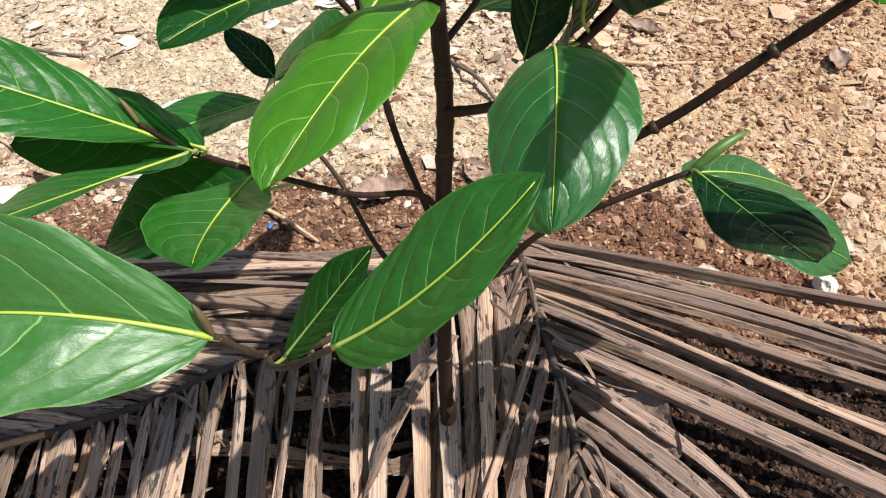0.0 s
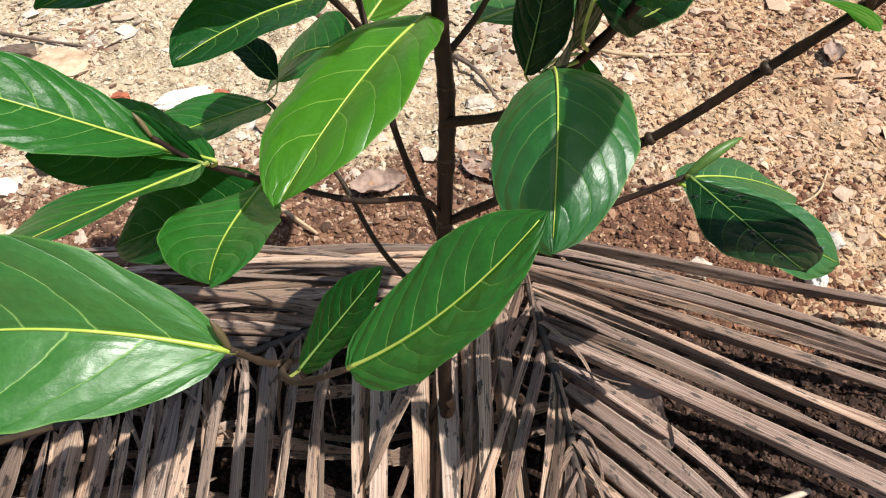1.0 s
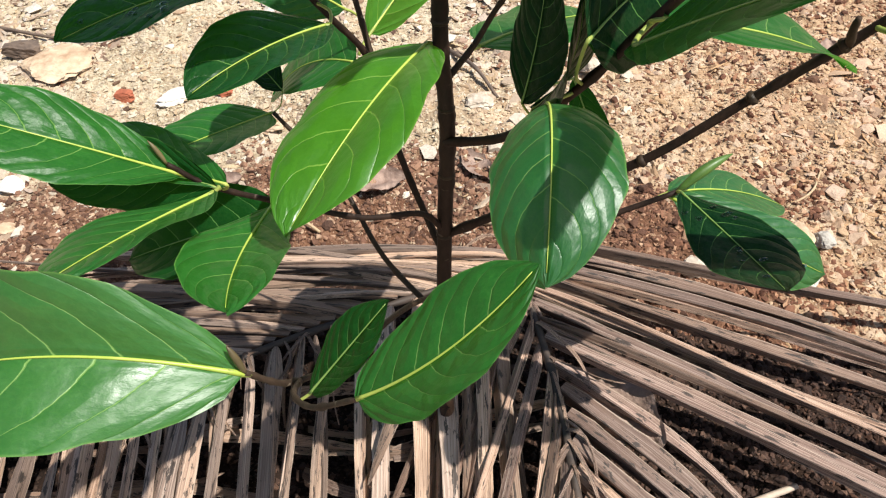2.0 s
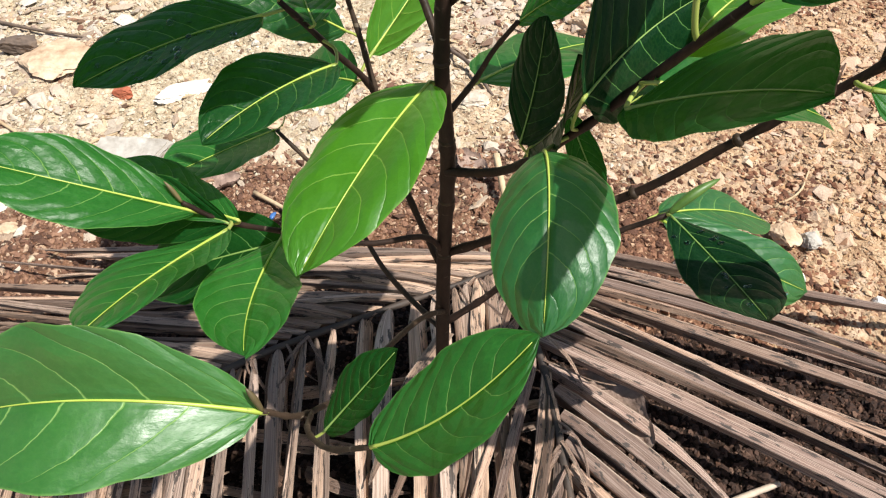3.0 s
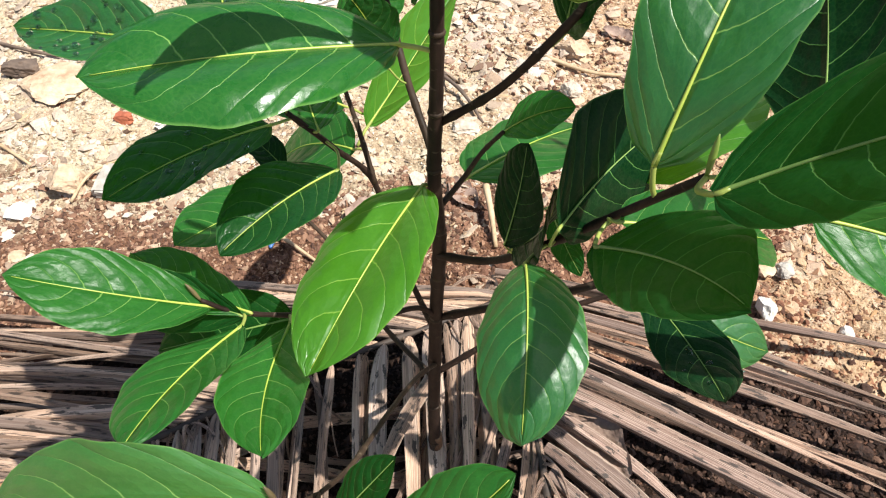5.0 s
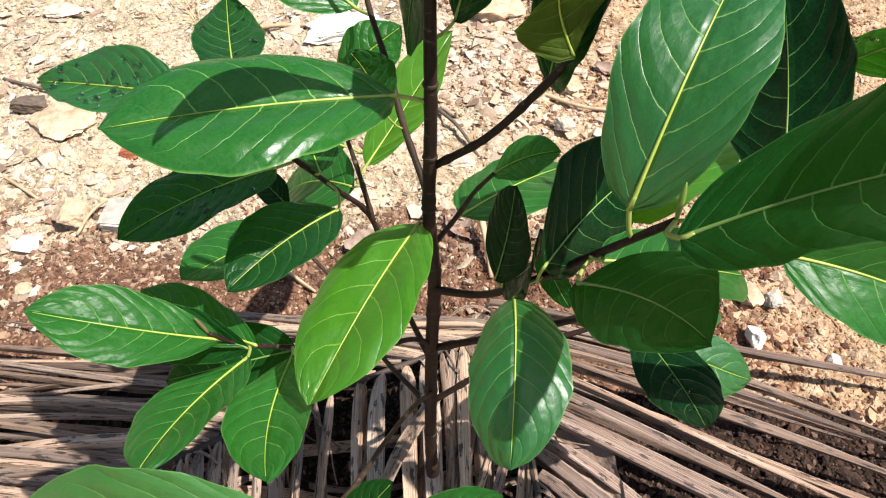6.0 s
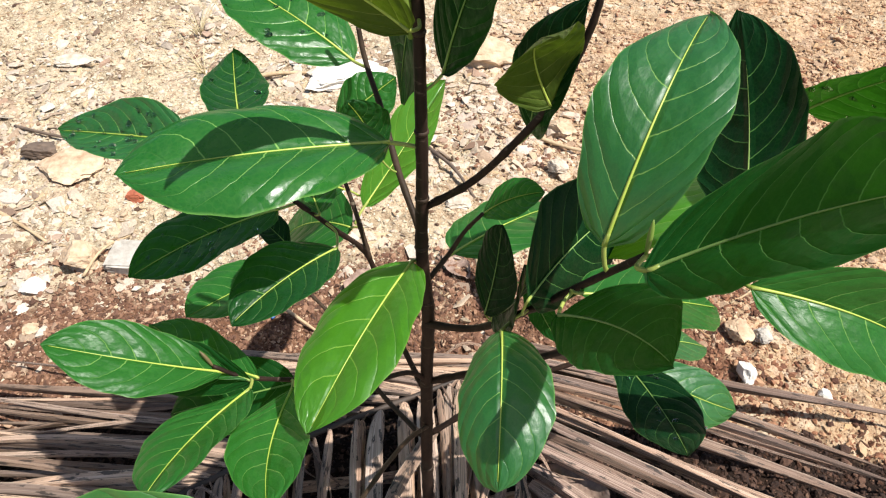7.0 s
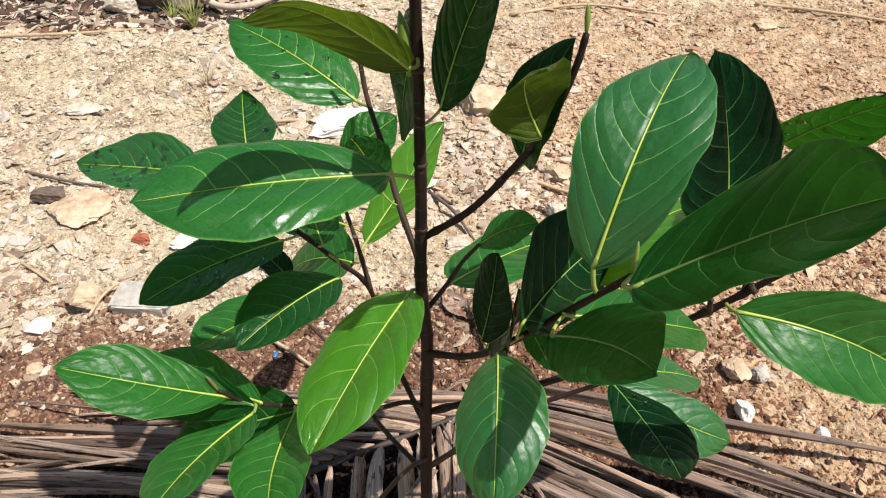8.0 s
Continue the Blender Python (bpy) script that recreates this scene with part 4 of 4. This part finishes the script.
def frond_east():
    fr = thing("palm_frond", "dry brown coconut palm frond spread over dark clods of soil", "palm frond", "fallen palm fronds")
    pts = curve_points([(0.088, 0.250, 0.105), (0.096, 0.205, 0.112), (0.108, 0.123, 0.104), (0.124, 0.023, 0.097), (0.131, -0.088, 0.089), (0.135, -0.20, 0.075)])
    part("rachis", tube(bmesh.new(), pts, taper(len(pts), 0.0030, 0.0055), 8, 0.4, 6), rachis_mat, fr, "dark weathered midrib of the frond")
    rng = random.Random(23)

    def fan(y0, slope, ln, width, seed, twist):
        p = min(pts, key=lambda v: abs(v.y - y0))
        d = Vector((1, slope, 0)).normalized() * ln
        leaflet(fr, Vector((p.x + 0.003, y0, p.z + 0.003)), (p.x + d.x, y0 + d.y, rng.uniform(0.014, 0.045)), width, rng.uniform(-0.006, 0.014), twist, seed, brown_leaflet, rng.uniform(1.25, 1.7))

    for i in range(8):
        q = i / 7
        fan(0.250 - 0.165 * q + rng.uniform(-0.004, 0.004), -0.22 - 0.36 * q + rng.uniform(-0.04, 0.04), rng.uniform(0.56, 0.72), rng.uniform(0.0078, 0.0105), 300 + i, rng.uniform(-62, -44))
    for i in range(7):
        q = rng.random()
        fan(0.245 - 0.16 * q, -0.20 - 0.40 * q + rng.uniform(-0.07, 0.07), rng.uniform(0.40, 0.66), rng.uniform(0.0022, 0.0048), 330 + i, rng.uniform(-80, -20))
    for i in range(6):
        fan(0.050 - 0.032 * i, -0.80 + rng.uniform(-0.08, 0.08), rng.uniform(0.22, 0.36), rng.uniform(0.008, 0.012), 350 + i, rng.uniform(-62, -40))
    for i in range(26):
        p = along(pts, rng.uniform(0.02, 0.9))
        a, ln = rng.uniform(-2.9, -0.2), rng.uniform(0.04, 0.15)
        leaflet(fr, p + Vector((0, 0, 0.004)), (p.x + math.cos(a) * ln, p.y + math.sin(a) * ln, rng.uniform(0.04, 0.11)), rng.uniform(0.0006, 0.0020), rng.uniform(0.0, 0.02), rng.uniform(-40, 40), 500 + i, brown_leaflet)
    for i in range(14):
        s = 0.03 + 0.85 * i / 13
        p = along(pts, s)
        ln = rng.uniform(0.30, 0.44)
        d = Vector((-0.44 + 0.30 * s + rng.uniform(-0.10, 0.10), -1, 0)).normalized() * ln
        leaflet(fr, p + Vector((-0.003, 0, 0.002)), (p.x + d.x, p.y + d.y, rng.uniform(0.010, 0.04)), rng.uniform(0.0038, 0.0070), rng.uniform(0.0, 0.018), rng.uniform(-60, 30), 400 + i, brown_leaflet, rng.uniform(1.2, 2.2))
    return fr


frond_west()
frond_east()


# ---- stones and litter ----
def stone(x, y, size, mat, label, seed, flat=1.0, turn=0.0, tilt=0.0, sink=0.38, cuts=4, rough=0.3, name="stone"):
    ob = solo(name, rock_bm(size, seed, flat, cuts, rough), mat, label, "stone", "stones on the soil", smooth=False)
    ob.matrix_world = pose(x, y, soil_height(x, y) - sink * size[2] * flat, tilt, 0, turn)
    return ob


stone(-0.710, 0.487, (0.030, 0.026, 0.014), bright_stone, "bright white angular chip of stone on the sand", 1, 1, 20)
stone(-0.640, 0.545, (0.042, 0.038, 0.026), tan_stone, "rounded tan sandstone lump half sunk in sand", 2)
stone(-0.585, 0.722, (0.026, 0.018, 0.013), red_stone, "small red brick fragment on the sand", 4)
stone(0.642, 0.203, (0.013, 0.012, 0.010), bright_stone, "small round white pebble on the soil", 5)
stone(0.522, 0.245, (0.015, 0.030, 0.020), bright_stone, "white upright stone chip in the soil", 6, 1, 10)
stone(0.538, 0.330, (0.028, 0.030, 0.014), tan_stone, "flat cream stone on the soil", 7)
stone(0.580, 0.318, (0.022, 0.018, 0.014), grey_stone, "broken pale stone on the soil", 8)
stone(-0.686, 0.390, (0.018, 0.015, 0.010), tan_stone, "small cream stone on the soil", 9)
stone(-0.821, 0.866, (0.045, 0.032, 0.022), dark_stone, "dark weathered stone in the sand", 10)
stone(-0.745, 0.815, (0.075, 0.062, 0.014), tan_stone, "flat pinkish stone slab on the sand", 11)
stone(-0.190, 1.145, (0.110, 0.080, 0.022), bright_stone, "large flat white stone in the sand", 12, 1, 15, 0, 0.4, 4, 0.3)
stone(0.175, 1.225, (0.090, 0.060, 0.040), tan_stone, "large cream stone in the sand", 13)
stone(0.294, 0.765, (0.028, 0.022, 0.016), white_stone, "white stone chip on the sand", 14)
stone(0.320, 0.910, (0.038, 0.030, 0.022), tan_stone, "cream stone on the sand", 15)
stone(-0.480, 0.730, (0.062, 0.032, 0.012), bright_stone, "flat white stone flake on the sand", 16, 1, 25)
stone(0.372, 0.280, (0.026, 0.018, 0.012), white_stone, "white flake of stone on the dark soil", 17, 1, 35)
stone(0.072, 0.665, (0.034, 0.030, 0.012), white_stone, "white flat chip on the sand", 18)
stone(-0.867, 1.247, (0.060, 0.034, 0.014), white_stone, "white flat stone far on the sand", 19)
stone(-0.922, 1.830, (0.070, 0.045, 0.040), white_stone, "broken white block at the far edge", 20)
stone(-0.78, 1.86, (0.14, 0.07, 0.06), dark_stone, "dark stone at the far edge of the sand", 21)
stone(1.066, 1.633, (0.040, 0.030, 0.020), tan_stone, "cream stone on the far sand", 22)
stone(-0.300, 0.62, (0.030, 0.024, 0.016), tan_stone, "pinkish stone on the soil", 23)


def stone_block(x, y, size, turn, mat, label, seed):
    """A squared block with chipped edges and worn faces."""
    bm = bmesh.new()
    bmesh.ops.create_cube(bm, size=2.0)
    bmesh.ops.bevel(bm, geom=bm.edges[:], offset=0.12, segments=2, affect="EDGES")
    bmesh.ops.subdivide_edges(bm, edges=bm.edges[:], cuts=5, use_grid_fill=True)
    for v in bm.verts:
        q = v.co * (1 + 0.05 * noise.noise(v.co * 1.6 + Vector((seed, 0, 0))) + 0.05 * noise.noise(v.co * 5 + Vector((0, seed, 0))))
        q.x += 0.22 * q.y * (1 if q.x > 0 else 0.3)
        v.co = Vector((q.x * size[0], q.y * size[1], (q.z + 1) * size[2]))
    ob = solo("stone_block", bm, mat, label, "stone", "stones on the soil", smooth=False)
    ob.matrix_world = pose(x, y, soil_height(x, y) - 0.35 * size[2], 3, 2, turn)


stone_block(-0.530, 0.548, (0.058, 0.034, 0.017), -4, grey_stone, "pale grey squared block lying in the sand", 3)
stone(-0.405, 0.735, (0.020, 0.014, 0.011), red_stone, "small red-brown brick chip beside the leaves", 24)


def stick(pts, r, mat, label, name="stick"):
    p = curve_points([(x, y, soil_height(x, y) + r * 0.8 + h) for x, y, h in pts], 6)
    return solo(name, tube(bmesh.new(), p, taper(len(p), r, r * 0.6), 7, 0.2, int(1e3 * abs(pts[0][0]))), mat, label, "stick", "dry sticks on the soil")


stick([(-0.627, 0.505, 0.004), (-0.60, 0.555, 0.02), (-0.570, 0.615, 0.006)], 0.0032, stick_mat, "straw-coloured dry stalk on the sand")
stick([(-0.854, 0.693, 0), (-0.79, 0.65, 0.006), (-0.725, 0.600, 0)], 0.0042, stick_mat, "pale dry stalk on the sand")
stick([(-1.30, 1.66, 0.004), (-1.05, 1.665, 0.01), (-0.82, 1.70, 0.004)], 0.0055, stick_mat, "long pale stick across the far sand")
stick([(0.250, 0.885, 0), (0.36, 0.83, 0.008), (0.53, 0.825, 0)], 0.0048, stick_mat, "curved pinkish dry twig on the sand")
stick([(0.020, 0.86, 0), (0.07, 0.76, 0.012), (0.108, 0.680, 0)], 0.0045, dark_stone, "dark dry twig on the sand")
stick([(0.290, -0.108, 0.016), (0.345, -0.088, 0.022), (0.396, -0.071, 0.026)], 0.0055, pale_stick_mat, "pale broken stick on the dark soil")
stick([(-0.30, 0.445, 0.004), (-0.24, 0.40, 0.012), (-0.19, 0.365, 0.004)], 0.004, stick_mat, "pale broken stalk on the damp soil")
stick([(0.098, 0.485, 0.03), (0.104, 0.43, 0.02), (0.109, 0.38, 0.0)], 0.006, stick_mat, "brown broken stub in the soil")


def dry_leaf(x, y, size, turn, curl, label, seed, tilt=0, over=0.001):
    """A crinkled dead leaf, curled up along its midline."""
    bm = bmesh.new()
    rows, cols = 28, 16
    g = []
    for i in range(rows + 1):
        u = i / rows
        w = size * 0.36 * math.sin(math.pi * min(1, 0.04 + 0.94 * u)) ** 0.8 * (1 + 0.16 * noise.noise(Vector((7 * u, seed, 0))) + 0.10 * noise.noise(Vector((23 * u, seed, 0))))
        row = []
        for j in range(cols + 1):
            v = 2 * j / cols - 1
            p = Vector((size * (u - 0.5), w * v, 0))
            k = 0.09 * size * noise.noise(p * (4 / size) + Vector((seed, 0, 0))) + 0.05 * size * abs(noise.noise(p * (10 / size) + Vector((seed, 0, 0)))) + 0.02 * size * noise.noise(p * (24 / size))
            row.append(bm.verts.new((p.x, w * math.sin(v * curl) / max(curl, 0.01), 0.06 * size + k + w * (1 - math.cos(v * curl)) / max(curl, 0.01) + 0.1 * size * (2 * u - 1) ** 2)))
        g.append(row)
    for i in range(rows):
        for j in range(cols):
            bm.faces.new((g[i][j], g[i][j + 1], g[i + 1][j + 1], g[i + 1][j]))
    low = min(v.co.z for v in bm.verts)
    for v in bm.verts:
        v.co.z -= low
    ob = solo("dry_leaf", bm, dead_leaf_mat, label, "dead leaf", "dead leaves on the soil")
    ob.matrix_world = pose(x, y, soil_height(x, y) + over, tilt, 0, turn)
    return ob


dry_leaf(0.196, 0.010, 0.135, -48, 0.9, "large crinkled pinkish-grey dead leaf on the palm frond", 3, 8, 0.075)
dry_leaf(-0.36, 0.47, 0.07, 20, 1.4, "small curled brown dead leaf on damp soil", 5)
dry_leaf(0.06, 0.50, 0.08, 120, 1.2, "folded pale dead leaf on the soil", 7)
dry_leaf(-0.10, 0.46, 0.09, 15, 1.0, "flat tan dead leaf on the soil", 9)
dry_leaf(0.76, 0.80, 0.07, 70, 1.2, "curled brown dead leaf on the sand", 12)
dry_leaf(0.42, 0.95, 0.08, 140, 1.3, "dry curled leaf on the reddish sand", 13)


def plastic_scrap(x, y):
    bm = rock_bm((0.010, 0.006, 0.004), 31, 1, 2, 0.4)
    ob = solo("plastic_scrap", bm, blue_plastic, "small crumpled scrap of blue plastic on the soil", "plastic scrap")
    ob.matrix_world = pose(x, y, soil_height(x, y) + 0.002, 25, 0, 70)


plastic_scrap(-0.268, 0.399)


def tuft(x, y, count, height, mat, name, label, category, seed, spread=0.6, width=0.0022):
    """Grass-like blades, one mesh each, from one root."""
    rng = random.Random(seed)
    root = thing(name, label, category, at=(x, y, soil_height(x, y) - 0.004))
    for _ in range(count):
        a, h, lean = rng.random() * 6.28, height * rng.uniform(0.45, 1.0), spread * rng.uniform(0.2, 1.0)
        d = Vector((math.cos(a), math.sin(a), 0))
        pts = [d * (lean * h * (k / 6) ** 1.6) + Vector((0, 0, h * (k / 6) * (1 - 0.25 * lean * (k / 6)))) + d * 0.006 for k in range(7)]
        part("blade", tube(bmesh.new(), pts, taper(7, width, width * 0.25), 5), mat, root)
    return root


tuft(-0.68, 1.72, 30, 0.12, weed_mat, "grass_tuft", "small yellow-green grass tuft among far rubble", "grass", 4)
tuft(-0.76, 1.78, 18, 0.08, weed_mat, "grass_tuft", "low green weed at the far edge", "grass", 5)
tuft(-0.53, 1.19, 13, 0.17, straw_stalk_mat, "dry_grass_tuft", "straw-coloured dead grass stalks standing in sand", "dry grass", 6, 1.5, 0.0012)
tuft(-0.57, 1.36, 15, 0.20, straw_stalk_mat, "dry_grass_tuft", "straw-coloured dead grass stalks standing in sand", "dry grass", 7, 1.5, 0.0012)


def bent_root():
    p = curve_points([(-0.74, 1.98, 0.05), (-0.66, 1.84, 0.03), (-0.56, 1.80, 0.025), (-0.45, 1.86, 0.03), (-0.36, 2.02, 0.04)], 8)
    solo("bent_root", tube(bmesh.new(), p, taper(len(p), 0.012, 0.008), 10, 0.1, 3), pale_stick_mat, "pale grey bent root at the far edge of the sand", "root")


bent_root()
stick([(-0.66, 1.99, 0.02), (-0.62, 1.88, 0.05), (-0.66, 1.80, 0.06), (-0.70, 1.86, 0.03)], 0.007, pale_stick_mat, "curled pale vine at the far rubble")
stick([(1.10, 1.80, 0), (1.30, 1.70, 0.01), (1.52, 1.60, 0)], 0.006, stick_mat, "long pale stalk on the far sand")
stick([(0.30, 1.75, 0), (0.55, 1.80, 0.01), (0.80, 1.74, 0)], 0.005, stick_mat, "dry brown twig on the far sand")
stick([(-0.92, 0.98, 0), (-0.80, 0.92, 0.008), (-0.70, 0.90, 0)], 0.004, dark_stone, "dark thin twig on the sand")
stick([(-0.48, 1.12, 0), (-0.36, 1.15, 0.008), (-0.27, 1.17, 0)], 0.006, stick_mat, "brown dry twig beside the white stone")
stick([(0.55, 0.40, 0), (0.60, 0.43, 0.004), (0.64, 0.49, 0)], 0.0022, stick_mat, "thin straw stalk on the soil")


# ---- gravel, clods and straw, joined ----
scatter("gravel", "fine tan, cream and reddish grit strewn over the sand", "gravel", 95000, gravel_mat, anywhere, (0.0016, 0.0062), (1, 0.85, 0.6), seed=3, kind="crumb")
scatter("pebbles", "rough tan and cream lumps of stone in the sand", "gravel", 6000, gravel_mat, anywhere, (0.004, 0.011), (1, 0.85, 0.6), seed=21)
scatter("stone_chips", "flat cream, white and reddish stone chips on the sand", "gravel", 2600, chip_mat, patches, (0.005, 0.024), (1, 0.75, 0.28), seed=7, tilt=0.4)
scatter("soil_clods", "damp crumbs and clods of dug soil, darkened for shade under the fronds", "soil", 26000, clod_mat, dug, (0.0014, 0.0065), (1, 1, 0.8), seed=4, kind="crumb")
scatter("brown_clods", "reddish brown crumbs of dry dug soil", "soil", 34000, brown_clod_mat, round_dug, (0.0014, 0.0062), (1, 0.9, 0.7), seed=6, kind="crumb")
scatter("straw_litter", "short dry straw and bark flakes scattered over the sand", "plant litter", 12000, straw_mat, anywhere, (0.003, 0.020), (1, 0.26, 0.12), seed=5, tilt=0.8)
scatter("bark_flakes", "thin curled flakes of pinkish and brown bark on the sand", "plant litter", 3800, flake_mat, patches, (0.005, 0.026), (1, 0.55, 0.12), seed=9, tilt=0.7)
scatter("rubbish_litter", "dark broken twigs, bark and leaf scraps at the far edge", "plant litter", 2200, flake_mat, far_west, (0.010, 0.050), (1, 0.3, 0.12), seed=15, tilt=0.9)
scatter("soil_lumps", "rough reddish brown lumps of dry soil on the sand", "soil", 9000, brown_clod_mat, east_sand, (0.0022, 0.0075), (1, 0.85, 0.65), seed=31)
scatter("pale_flakes", "cream and pinkish flakes of stone and bark on reddish sand", "gravel", 3400, flake_mat, east_sand, (0.0030, 0.0135), (1, 0.7, 0.25), seed=33, tilt=0.6)
scatter("dark_litter", "dark rotten leaf and bark crumbs at the far edge", "plant litter", 2200, clod_mat, far_west, (0.006, 0.030), (1, 0.5, 0.3), seed=41, tilt=0.7)
scatter("dug_lumps", "chunky reddish brown clods of dug soil round the plant", "soil", 9000, brown_clod_mat, round_dug, (0.0022, 0.0090), (1, 0.8, 0.6), seed=51, tilt=0.8)
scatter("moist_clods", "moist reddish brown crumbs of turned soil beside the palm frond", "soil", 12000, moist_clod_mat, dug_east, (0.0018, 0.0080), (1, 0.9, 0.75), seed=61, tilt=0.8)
scatter("cream_chips", "cream, white and pinkish stone chips lying on the reddish sand", "gravel", 900, chip_mat, east_chips, (0.005, 0.021), (1, 0.75, 0.34), seed=71, tilt=0.4)
scatter("leaf_crumbs", "small dark patches of rotten leaf and bark crumbs on the sand", "plant litter", 2600, brown_clod_mat, litter_spots, (0.0030, 0.0150), (1, 0.45, 0.22), seed=73, tilt=0.9)
